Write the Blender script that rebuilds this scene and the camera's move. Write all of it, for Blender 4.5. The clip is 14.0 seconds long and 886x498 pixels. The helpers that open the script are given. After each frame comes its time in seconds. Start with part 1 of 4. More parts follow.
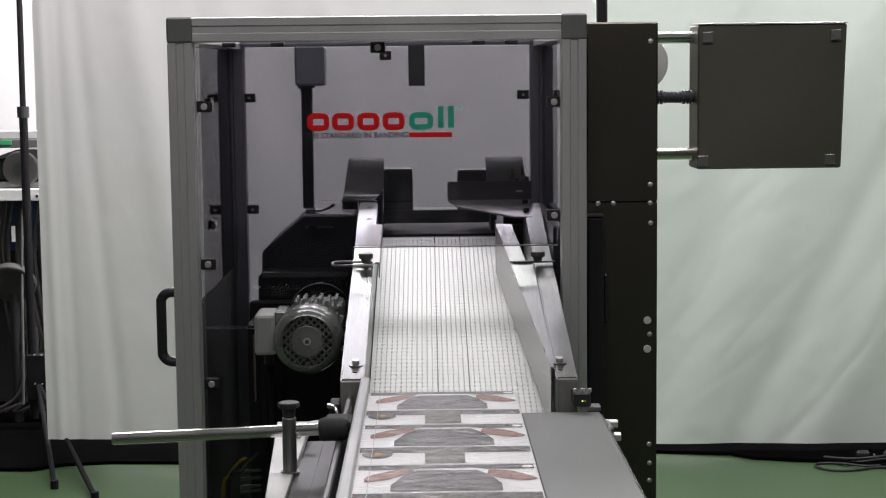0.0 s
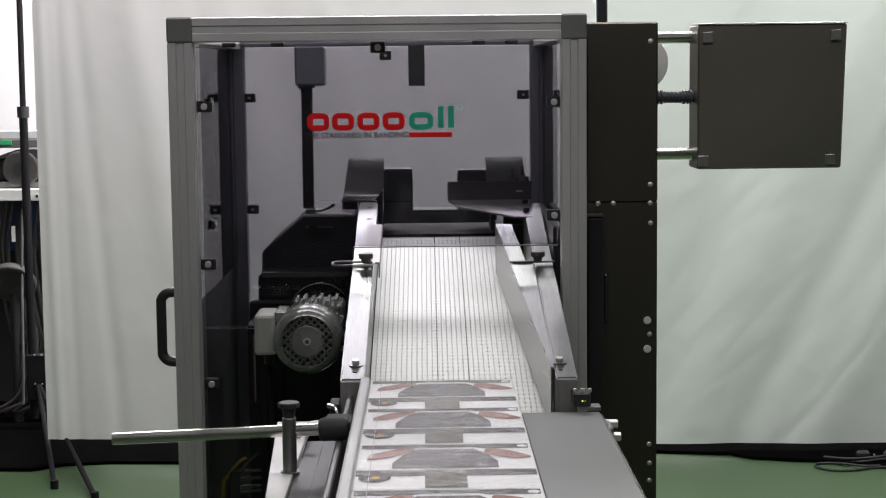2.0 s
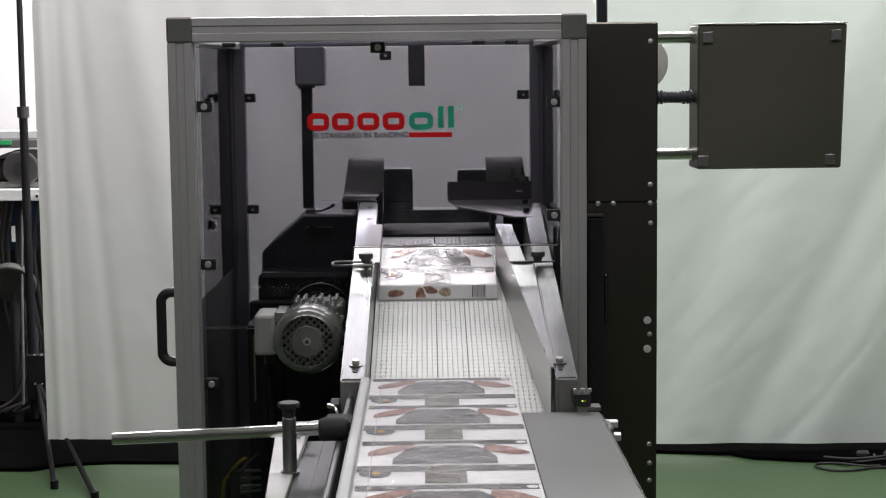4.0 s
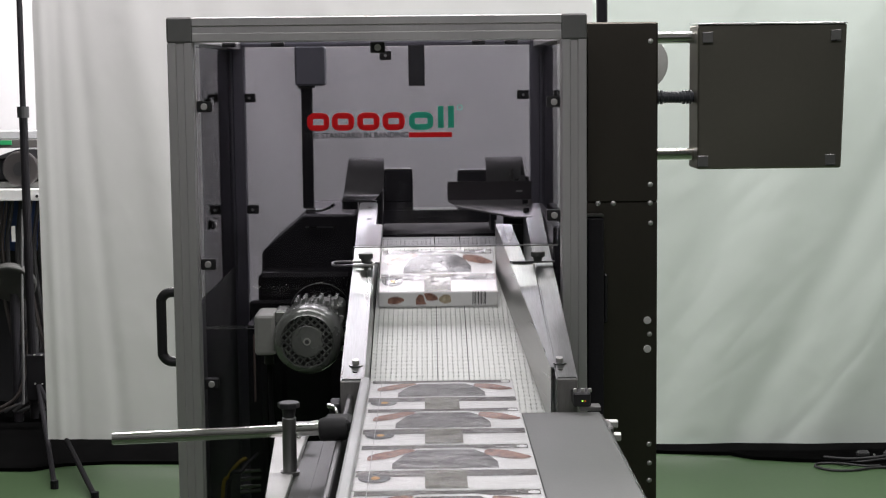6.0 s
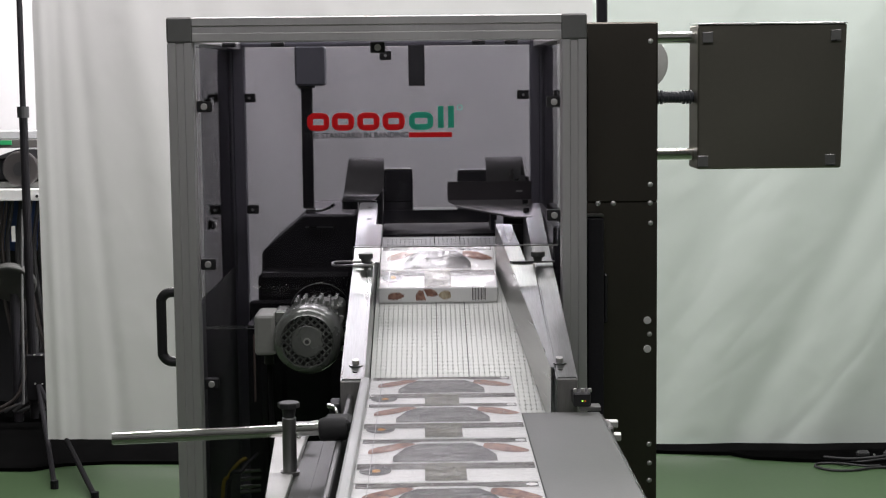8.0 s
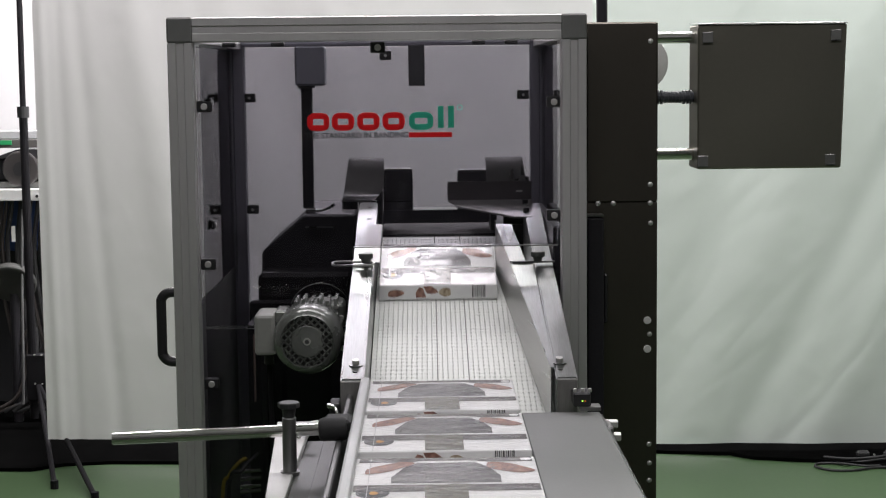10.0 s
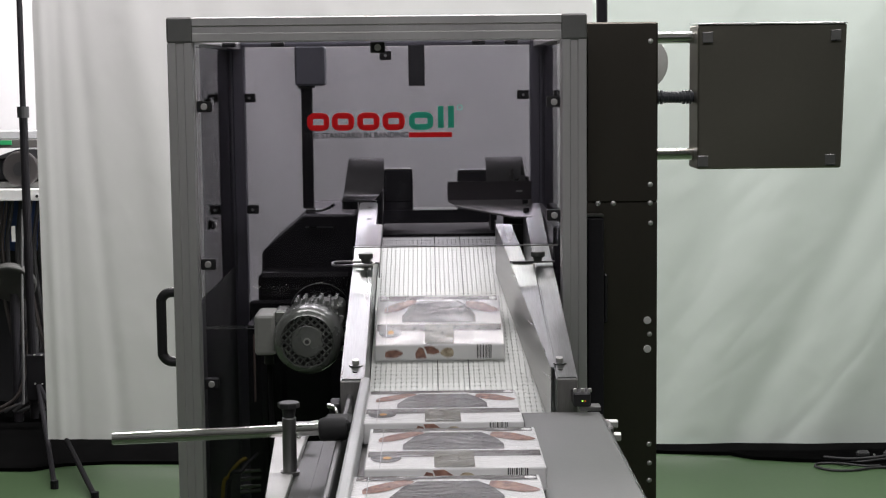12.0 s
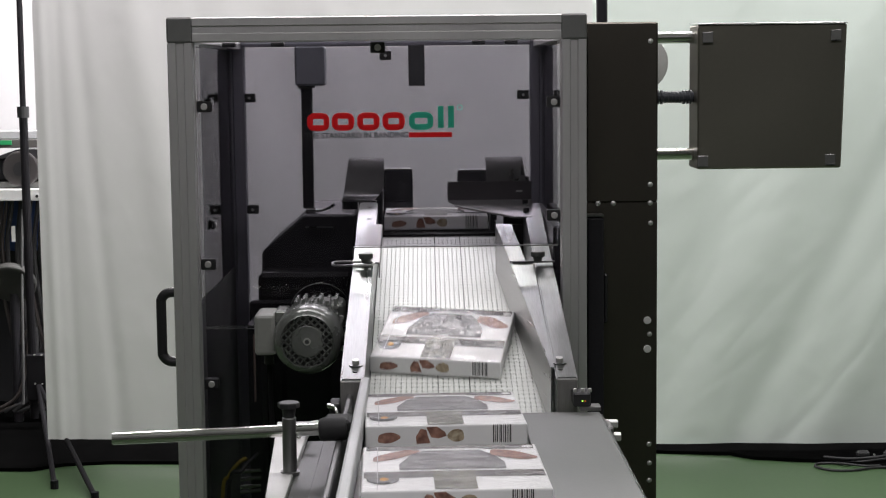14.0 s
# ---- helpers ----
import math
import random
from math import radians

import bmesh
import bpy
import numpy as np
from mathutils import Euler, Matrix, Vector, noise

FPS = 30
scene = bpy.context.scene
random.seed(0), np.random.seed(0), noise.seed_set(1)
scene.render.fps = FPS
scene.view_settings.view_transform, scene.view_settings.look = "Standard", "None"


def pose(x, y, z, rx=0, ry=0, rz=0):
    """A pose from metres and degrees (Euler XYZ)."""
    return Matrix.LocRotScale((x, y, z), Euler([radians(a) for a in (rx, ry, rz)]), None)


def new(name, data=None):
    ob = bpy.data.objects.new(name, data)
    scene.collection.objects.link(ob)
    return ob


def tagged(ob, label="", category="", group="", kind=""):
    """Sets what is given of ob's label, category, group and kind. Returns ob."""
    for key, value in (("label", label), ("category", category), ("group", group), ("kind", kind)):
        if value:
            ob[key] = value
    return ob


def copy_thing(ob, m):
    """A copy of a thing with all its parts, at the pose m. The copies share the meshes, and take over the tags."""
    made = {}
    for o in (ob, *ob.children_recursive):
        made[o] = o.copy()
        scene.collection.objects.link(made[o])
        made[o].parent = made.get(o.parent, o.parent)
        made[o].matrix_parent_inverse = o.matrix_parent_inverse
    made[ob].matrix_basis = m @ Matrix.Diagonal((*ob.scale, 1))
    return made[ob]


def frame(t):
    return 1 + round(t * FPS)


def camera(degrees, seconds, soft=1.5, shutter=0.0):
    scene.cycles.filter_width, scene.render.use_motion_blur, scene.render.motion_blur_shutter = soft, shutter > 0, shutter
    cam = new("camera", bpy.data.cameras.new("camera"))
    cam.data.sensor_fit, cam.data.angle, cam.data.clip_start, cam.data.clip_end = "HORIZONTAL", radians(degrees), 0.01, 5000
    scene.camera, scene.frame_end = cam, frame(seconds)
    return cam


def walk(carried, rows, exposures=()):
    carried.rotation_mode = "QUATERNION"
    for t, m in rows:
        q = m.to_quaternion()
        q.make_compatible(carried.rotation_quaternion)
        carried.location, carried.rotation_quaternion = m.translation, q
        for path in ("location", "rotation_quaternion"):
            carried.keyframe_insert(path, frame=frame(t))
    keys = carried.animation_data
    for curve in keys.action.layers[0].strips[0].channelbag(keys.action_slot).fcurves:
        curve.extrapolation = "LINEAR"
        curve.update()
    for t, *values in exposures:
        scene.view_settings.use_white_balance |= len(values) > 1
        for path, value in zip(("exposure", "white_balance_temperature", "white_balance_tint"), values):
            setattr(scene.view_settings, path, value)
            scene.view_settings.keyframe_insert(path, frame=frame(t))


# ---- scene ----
cam = camera(30.63, 14.0, soft=1.15, shutter=0.4)
EYE = pose(0, 0, 1.45) @ pose(0, 0, 0, 0, 0, -0.58) @ pose(0, 0, 0, 83.9) @ pose(0, 0, 0, 0, 0, -0.6)
walk(cam, [(0.0, EYE), (14.0, EYE)], exposures=[(0.0, 0.0), (14.0, 0.0)])

# ---- world and lamps ----
world = bpy.data.worlds.new("hall_air")
scene.world = world
world.use_nodes = True
world.node_tree.nodes["Background"].inputs[0].default_value = (0.9, 1.0, 0.95, 1)
world.node_tree.nodes["Background"].inputs[1].default_value = 0.06


def tube_lamp(x, y, z, length, width, power, turn=0, colour=(0.93, 1.0, 0.95)):
    data = bpy.data.lights.new("tube_lamp", "AREA")
    data.shape, data.size, data.size_y, data.energy, data.color = "RECTANGLE", length, width, power, colour
    ob = new("tube_lamp", data)
    ob.matrix_world = pose(x, y, z, 0, 0, turn)
    return ob


tube_lamp(-0.75, 6.35, 3.2, 2.3, 0.8, 172, colour=(1.0, 0.965, 0.98))
tube_lamp(1.6, 6.35, 3.2, 2.3, 0.8, 172, colour=(0.99, 0.98, 0.98))
tube_lamp(-0.9, 5.25, 3.2, 2.0, 0.25, 38, colour=(1.0, 0.925, 0.97))
tube_lamp(1.6, 4.7, 3.2, 2.0, 0.25, 54, colour=(0.98, 0.985, 0.975))
tube_lamp(0.1, 2.9, 3.2, 2.4, 0.25, 27, colour=(1.0, 0.955, 0.985))
tube_lamp(0.0, 0.3, 3.2, 3.0, 0.25, 42, colour=(1.0, 0.955, 0.985))

# ---- materials ----


def shader(name):
    m = bpy.data.materials.new(name)
    m.use_nodes = True
    n = m.node_tree.nodes
    return m, n, m.node_tree.links, n["Principled BSDF"]


def plain(name, colour, rough=0.5, metal=0.0, vary=0.12, scale=6.0, bump=0.0, fine=120.0, stretch=(1, 1, 1), coat=0.0, rvary=0.1, spec=0.5):
    """A surface with cloudy variation, fine grain and a little relief."""
    m, n, l, p = shader(name)
    tc = n.new("ShaderNodeTexCoord")
    mp = n.new("ShaderNodeMapping")
    mp.inputs["Scale"].default_value = stretch
    l.new(tc.outputs["Object"], mp.inputs["Vector"])
    big = n.new("ShaderNodeTexNoise")
    big.inputs["Scale"].default_value = scale
    big.inputs["Detail"].default_value = 5
    l.new(mp.outputs[0], big.inputs["Vector"])
    small = n.new("ShaderNodeTexNoise")
    small.inputs["Scale"].default_value = fine
    small.inputs["Detail"].default_value = 3
    l.new(mp.outputs[0], small.inputs["Vector"])
    add = n.new("ShaderNodeMath")
    add.operation = "MULTIPLY_ADD"
    add.inputs[1].default_value = 0.5
    l.new(small.outputs[0], add.inputs[0])
    l.new(big.outputs[0], add.inputs[2])
    ramp = n.new("ShaderNodeMapRange")
    ramp.inputs["From Min"].default_value = 0.45
    ramp.inputs["From Max"].default_value = 1.05
    ramp.inputs["To Min"].default_value = 1 - vary
    ramp.inputs["To Max"].default_value = 1 + vary
    l.new(add.outputs[0], ramp.inputs["Value"])
    mul = n.new("ShaderNodeVectorMath")
    mul.operation = "SCALE"
    mul.inputs[0].default_value = colour
    l.new(ramp.outputs[0], mul.inputs["Scale"])
    l.new(mul.outputs[0], p.inputs["Base Color"])
    rr = n.new("ShaderNodeMapRange")
    rr.inputs["To Min"].default_value = max(0.02, rough - rvary)
    rr.inputs["To Max"].default_value = min(1.0, rough + rvary)
    l.new(big.outputs[0], rr.inputs["Value"])
    l.new(rr.outputs[0], p.inputs["Roughness"])
    p.inputs["Metallic"].default_value = metal
    p.inputs["Specular IOR Level"].default_value = spec
    p.inputs["Coat Weight"].default_value = coat
    p.inputs["Coat Roughness"].default_value = 0.08
    if bump:
        b = n.new("ShaderNodeBump")
        b.inputs["Strength"].default_value = bump
        b.inputs["Distance"].default_value = 0.001
        l.new(small.outputs[0], b.inputs["Height"])
        l.new(b.outputs[0], p.inputs["Normal"])
    return m


def tinted_acrylic(name, tint):
    """Clear sheet that lets tinted light through and mirrors a little."""
    m, n, l, p = shader(name)
    n.remove(p)
    out = n["Material Output"]
    clear = n.new("ShaderNodeBsdfTransparent")
    clear.inputs[0].default_value = (*tint, 1)
    gloss = n.new("ShaderNodeBsdfGlossy")
    gloss.inputs["Roughness"].default_value = 0.03
    fr = n.new("ShaderNodeFresnel")
    fr.inputs[0].default_value = 1.38
    mix = n.new("ShaderNodeMixShader")
    l.new(fr.outputs[0], mix.inputs[0])
    l.new(clear.outputs[0], mix.inputs[1])
    l.new(gloss.outputs[0], mix.inputs[2])
    l.new(mix.outputs[0], out.inputs[0])
    return m


def film_wrapped(name, colour, second, scale=60.0, amount=0.5, crinkle=1.0):
    """Printed card under shrink film: a glossy, crinkled coat over mottled print."""
    m, n, l, p = shader(name)
    tc = n.new("ShaderNodeTexCoord")
    info = n.new("ShaderNodeObjectInfo")
    shift = n.new("ShaderNodeVectorMath")
    shift.operation = "ADD"
    l.new(tc.outputs["Object"], shift.inputs[0])
    l.new(info.outputs["Random"], shift.inputs[1])
    no = n.new("ShaderNodeTexNoise")
    no.inputs["Scale"].default_value = scale
    no.inputs["Detail"].default_value = 4
    l.new(shift.outputs[0], no.inputs["Vector"])
    ramp = n.new("ShaderNodeValToRGB")
    ramp.color_ramp.elements[0].position = 0.5 - 0.3 * amount
    ramp.color_ramp.elements[1].position = 0.5 + 0.3 * amount
    ramp.color_ramp.elements[0].color = (*colour, 1)
    ramp.color_ramp.elements[1].color = (*second, 1)
    l.new(no.outputs[0], ramp.inputs[0])
    l.new(ramp.outputs[0], p.inputs["Base Color"])
    p.inputs["Roughness"].default_value = 0.5
    p.inputs["Coat Weight"].default_value = 0.66
    p.inputs["Coat Roughness"].default_value = 0.07
    p.inputs["Coat IOR"].default_value = 1.55
    p.inputs["Specular IOR Level"].default_value = 0.15
    mp = n.new("ShaderNodeMapping")
    mp.inputs["Scale"].default_value = (1.0, 2.2, 1.0)
    mp.inputs["Rotation"].default_value = (0, 0, 0.35)
    l.new(shift.outputs[0], mp.inputs["Vector"])
    wr = n.new("ShaderNodeTexNoise")
    wr.inputs["Scale"].default_value = 20.0
    wr.inputs["Detail"].default_value = 3.0
    wr.inputs["Distortion"].default_value = 1.6
    l.new(mp.outputs[0], wr.inputs["Vector"])
    # sparse sharp creases over gentle waves
    cr = n.new("ShaderNodeTexNoise")
    cr.inputs["Scale"].default_value = 15.0
    cr.inputs["Detail"].default_value = 2
    cr.inputs["Distortion"].default_value = 2.2
    l.new(mp.outputs[0], cr.inputs["Vector"])
    sub = n.new("ShaderNodeMath")
    sub.operation = "SUBTRACT"
    sub.inputs[1].default_value = 0.5
    l.new(cr.outputs[0], sub.inputs[0])
    mag = n.new("ShaderNodeMath")
    mag.operation = "ABSOLUTE"
    l.new(sub.outputs[0], mag.inputs[0])
    ridge = n.new("ShaderNodeMapRange")
    ridge.interpolation_type = "SMOOTHSTEP"
    ridge.inputs["From Min"].default_value = 0.0
    ridge.inputs["From Max"].default_value = 0.05
    ridge.inputs["To Min"].default_value = 0.8
    ridge.inputs["To Max"].default_value = 0.0
    l.new(mag.outputs[0], ridge.inputs["Value"])
    total = n.new("ShaderNodeMath")
    total.operation = "ADD"
    l.new(wr.outputs[0], total.inputs[0])
    l.new(ridge.outputs[0], total.inputs[1])
    b = n.new("ShaderNodeBump")
    b.inputs["Strength"].default_value = crinkle
    b.inputs["Distance"].default_value = 0.0025
    l.new(total.outputs[0], b.inputs["Height"])
    l.new(b.outputs[0], p.inputs["Coat Normal"])
    return m


def vinyl(name, colour):
    """Sticker film that also lets light through from behind."""
    m, n, l, p = shader(name)
    p.inputs["Base Color"].default_value = (*colour, 1)
    p.inputs["Roughness"].default_value = 0.45
    tr = n.new("ShaderNodeBsdfTranslucent")
    tr.inputs[0].default_value = (*colour, 1)
    mix = n.new("ShaderNodeMixShader")
    mix.inputs[0].default_value = 0.5
    l.new(p.outputs[0], mix.inputs[1])
    l.new(tr.outputs[0], mix.inputs[2])
    l.new(mix.outputs[0], n["Material Output"].inputs[0])
    return m


def glowing(name, colour, power):
    m, n, l, p = shader(name)
    p.inputs["Base Color"].default_value = (*colour, 1)
    p.inputs["Emission Color"].default_value = (*colour, 1)
    p.inputs["Emission Strength"].default_value = power
    return m


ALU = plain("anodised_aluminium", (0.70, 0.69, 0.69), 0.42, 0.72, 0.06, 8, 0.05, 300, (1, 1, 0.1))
# same aluminium, with the shade at the guard's back put into its colour
ALU_SHADED = plain("shaded_aluminium", (0.27, 0.265, 0.31), 0.36, 0.6, 0.1, 8, 0.05, 300, (1, 1, 0.1))
CAP = plain("grey_corner_plastic", (0.17, 0.172, 0.168), 0.5, 0, 0.08, 20, 0.2, 400)
BLACK = plain("black_plastic", (0.023, 0.023, 0.025), 0.45, 0, 0.15, 20, 0.2, 500)
RUBBER = plain("black_rubber", (0.018, 0.018, 0.019), 0.7, 0, 0.15, 20, 0.2, 500)
BLACK_STEEL = plain("black_painted_steel", (0.024, 0.023, 0.027), 0.45, 0.0, 0.25, 6, 0.1, 200, spec=0.22)
STEEL = plain("brushed_stainless", (0.250, 0.262, 0.255), 0.31, 1.0, 0.24, 5, 0.15, 60, (9, 0.4, 1), rvary=0.14)
STEEL_GREY = plain("grey_mill_steel", (0.15, 0.152, 0.152), 0.5, 0.9, 0.14, 9, 0.1, 160, (3, 0.4, 1))
STEEL_DULL = plain("dull_stainless", (0.30, 0.30, 0.295), 0.45, 1.0, 0.1, 7, 0.1, 220, (1, 0.4, 1))
STEEL_DARK = plain("dark_stainless", (0.142, 0.130, 0.113), 0.38, 1.0, 0.05, 1.5, 0.04, 90, (2, 2, 0.6))
RAIL_END = plain("satin_end_steel", (0.30, 0.295, 0.285), 0.42, 0.55, 0.22, 9, 0.1, 90, (5, 1, 0.4))
SHEET_STEEL = plain("rolled_sheet_steel", (0.34, 0.34, 0.33), 0.30, 1.0, 0.08, 9, 0.1, 120, (1, 0.3, 6), rvary=0.1)
PANEL_STEEL = plain("satin_panel_steel", (0.262, 0.252, 0.215), 0.42, 1.0, 0.05, 2.5, 0.04, 120, (1, 1, 1))
CHROME = plain("polished_steel", (0.75, 0.74, 0.72), 0.16, 1.0, 0.04, 20, 0.02, 300, rvary=0.05)
BOLT = plain("zinc_bolt", (0.60, 0.60, 0.58), 0.4, 0.55, 0.1, 60, 0.1, 500)
MOTOR_GREY = plain("grey_motor_paint", (0.225, 0.235, 0.222), 0.28, 0.6, 0.16, 18, 0.2, 250)
MOTOR_DARK = plain("dark_fan_inside", (0.045, 0.046, 0.045), 0.7, 0, 0.1)
BELT_WHITE = plain("white_belt_plastic", (0.82, 0.84, 0.80), 0.5, 0, 0.05, 9, 0.1, 300)
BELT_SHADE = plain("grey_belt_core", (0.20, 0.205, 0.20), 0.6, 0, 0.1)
DECK = plain("grey_deck_steel", (0.148, 0.151, 0.146), 0.5, 0.8, 0.07, 5, 0.1, 260, (1, 0.5, 1))
# black cloth on the right, painted floor shadow on the left
DRAPE_SHADE = plain("black_drape_and_shade", (0.0025, 0.0025, 0.0025), 1.0, 0, 0.3, 9, 0.4, 300, spec=0.0)
STAND_BLACK = plain("matt_black_tube", (0.011, 0.0105, 0.012), 0.6, 0, 0.2, 20, 0.1, 300, spec=0.1)
WHITE_PLATE = plain("white_coated_plate", (0.68, 0.68, 0.66), 0.4, 0, 0.08, 14, 0.1, 200)
GUIDE_GREY = plain("grey_guide_plastic", (0.50, 0.51, 0.51), 0.35, 0.1, 0.1, 14, 0.1, 200)
ACRYLIC = tinted_acrylic("smoked_acrylic", (0.70, 0.69, 0.715))
ACRYLIC_PALE = tinted_acrylic("pale_smoked_acrylic", (0.875, 0.865, 0.89))
CLOTH = plain("white_backdrop_cloth", (0.85, 0.845, 0.835), 0.9, 0, 0.04, 2.0, 0.3, 700)
CLOTH_B = plain("cool_backdrop_cloth", (0.745, 0.80, 0.755), 0.9, 0, 0.04, 2.0, 0.3, 700)
FLOOR = plain("green_epoxy_floor", (0.038, 0.073, 0.028), 0.45, 0, 0.18, 1.4, 0.1, 60)
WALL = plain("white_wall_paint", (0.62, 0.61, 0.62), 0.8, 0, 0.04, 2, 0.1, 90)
# unseen walls: the hall's dimness is put into their colour for reflections
WALL_DIM = plain("dimmed_hall_wall", (0.17, 0.17, 0.16), 0.8, 0, 0.15, 1, 0.1, 60)
RED = vinyl("red_vinyl", (0.80, 0.02, 0.03))
TEAL = vinyl("teal_vinyl", (0.07, 0.55, 0.41))
INK = plain("black_vinyl", (0.012, 0.012, 0.015), 0.75, 0, 0.05)
YELLOW = plain("yellow_cable", (0.33, 0.26, 0.03), 0.5, 0, 0.1)
BLUE = plain("blue_paint", (0.02, 0.05, 0.16), 0.5, 0, 0.2)
CABLE_GREY = plain("grey_cable", (0.14, 0.14, 0.14), 0.6, 0, 0.1)
CARD = film_wrapped("wrapped_white_card", (0.80, 0.80, 0.79), (0.74, 0.74, 0.74), 14, 1.0)
CARD_DARK = film_wrapped("wrapped_dark_print", (0.030, 0.029, 0.032), (0.105, 0.10, 0.10), 24, 0.8)
CARD_BAND = film_wrapped("wrapped_photo_band", (0.022, 0.019, 0.019), (0.11, 0.098, 0.09), 70, 0.8)
CARD_BROWN = film_wrapped("wrapped_food_print", (0.075, 0.022, 0.016), (0.40, 0.21, 0.15), 110, 0.8)
CARD_TAB = film_wrapped("wrapped_olive_print", (0.035, 0.033, 0.022), (0.12, 0.115, 0.075), 80, 0.9)
FILM_EDGE = plain("film_weld", (0.55, 0.55, 0.55), 0.15, 0, 0.1, 30)
CARD_INK = film_wrapped("wrapped_black_print", (0.03, 0.03, 0.03), (0.06, 0.06, 0.06), 50, 0.5)
CARD_GOLD = film_wrapped("wrapped_gold_print", (0.55, 0.36, 0.05), (0.45, 0.12, 0.04), 200, 0.9)
SENSOR_GREEN = glowing("green_indicator", (0.5, 1.0, 0.1), 1.3)
SENSOR_RED = glowing("amber_indicator", (1.0, 0.25, 0.02), 0.25)

# ---- building helpers ----


def thing(name, label, category, at=(0, 0, 0), group="", kind=""):
    ob = new(name)
    ob.empty_display_size = 0.05
    ob.location = at
    return tagged(ob, label, category, group, kind)


def part(name, bm, material, parent=None, label="", smooth=False):
    """Link a bmesh, given in world metres, as one mesh object under a thing or a part."""
    if parent:
        at = Vector((0, 0, 0))
        o = parent
        while o:
            at += o.location
            o = o.parent
        bmesh.ops.translate(bm, verts=bm.verts, vec=-at)
    bmesh.ops.recalc_face_normals(bm, faces=bm.faces)
    me = bpy.data.meshes.new(name)
    bm.to_mesh(me)
    bm.free()
    me.materials.append(material)
    if smooth:
        me.polygons.foreach_set("use_smooth", [True] * len(me.polygons))
        me.set_sharp_from_angle(angle=radians(40))
    ob = new(name, me)
    ob.parent = parent
    if label:
        ob["label"] = label
    return ob


def solid(name, label, category, bm, material, group="", kind="", smooth=False):
    """A thing that is one mesh."""
    return tagged(part(name, bm, material, None, "", smooth), label, category, group, kind)


def block(x0, x1, y0, y1, z0, z1, bevel=0.0, bm=None, seg=1):
    bm = bm or bmesh.new()
    m = Matrix.Translation(((x0 + x1) / 2, (y0 + y1) / 2, (z0 + z1) / 2)) @ Matrix.Diagonal((abs(x1 - x0), abs(y1 - y0), abs(z1 - z0), 1))
    vs = bmesh.ops.create_cube(bm, size=1, matrix=m)["verts"]
    if bevel:
        es = list({e for v in vs for e in v.link_edges})
        bmesh.ops.bevel(bm, geom=es, offset=bevel, segments=seg, affect="EDGES", profile=0.5)
    return bm


def rod(a, b, r, bm=None, seg=16, r2=None, bevel=0.0):
    bm = bm or bmesh.new()
    a, b = Vector(a), Vector(b)
    m = Matrix.Translation((a + b) / 2) @ (b - a).to_track_quat("Z", "Y").to_matrix().to_4x4()
    vs = bmesh.ops.create_cone(bm, cap_ends=True, segments=seg, radius1=r, radius2=r if r2 is None else r2, depth=(b - a).length, matrix=m)["verts"]
    if bevel:
        es = list({e for v in vs for e in v.link_edges if len(e.link_faces) == 2 and any(len(f.verts) > 4 for f in e.link_faces)})
        bmesh.ops.bevel(bm, geom=es, offset=bevel, segments=2, affect="EDGES", profile=0.5)
    return bm


def prism(points, way, bm=None, bevel=0.0):
    """Extrude a closed outline of 3D points by the vector way."""
    bm = bm or bmesh.new()
    f = bm.faces.new([bm.verts.new(p) for p in points])
    g = bmesh.ops.extrude_face_region(bm, geom=[f])
    vs = [v for v in g["geom"] if isinstance(v, bmesh.types.BMVert)]
    bmesh.ops.translate(bm, verts=vs, vec=way)
    if bevel:
        bmesh.ops.bevel(bm, geom=list(bm.edges), offset=bevel, segments=1, affect="EDGES")
    return bm


def pipe(points, r, bm=None, seg=8, smooth_steps=6):
    """A round cable or bent bar through points (Catmull-Rom)."""
    bm = bm or bmesh.new()
    P = [Vector(p) for p in points]
    P = [2 * P[0] - P[1]] + P + [2 * P[-1] - P[-2]]
    line = []
    for i in range(1, len(P) - 2):
        for k in range(smooth_steps):
            t = k / smooth_steps
            a, b, c, d = P[i - 1], P[i], P[i + 1], P[i + 2]
            line.append(0.5 * ((2 * b) + (c - a) * t + (2 * a - 5 * b + 4 * c - d) * t * t + (3 * b - a - 3 * c + d) * t ** 3))
    line.append(P[-2])
    rings = []
    up = Vector((0.13, 0.27, 0.95)).normalized()
    for i, c in enumerate(line):
        w = (line[min(i + 1, len(line) - 1)] - line[max(i - 1, 0)]).normalized()
        u = w.cross(up)
        u = u.normalized() if u.length > 1e-4 else w.orthogonal().normalized()
        v = w.cross(u)
        rings.append([bm.verts.new(c + r * (math.cos(2 * math.pi * j / seg) * u + math.sin(2 * math.pi * j / seg) * v)) for j in range(seg)])
    for A, B in zip(rings, rings[1:]):
        for j in range(seg):
            bm.faces.new((A[j], A[(j + 1) % seg], B[(j + 1) % seg], B[j]))
    bm.faces.new(rings[0])
    bm.faces.new(list(reversed(rings[-1])))
    return bm


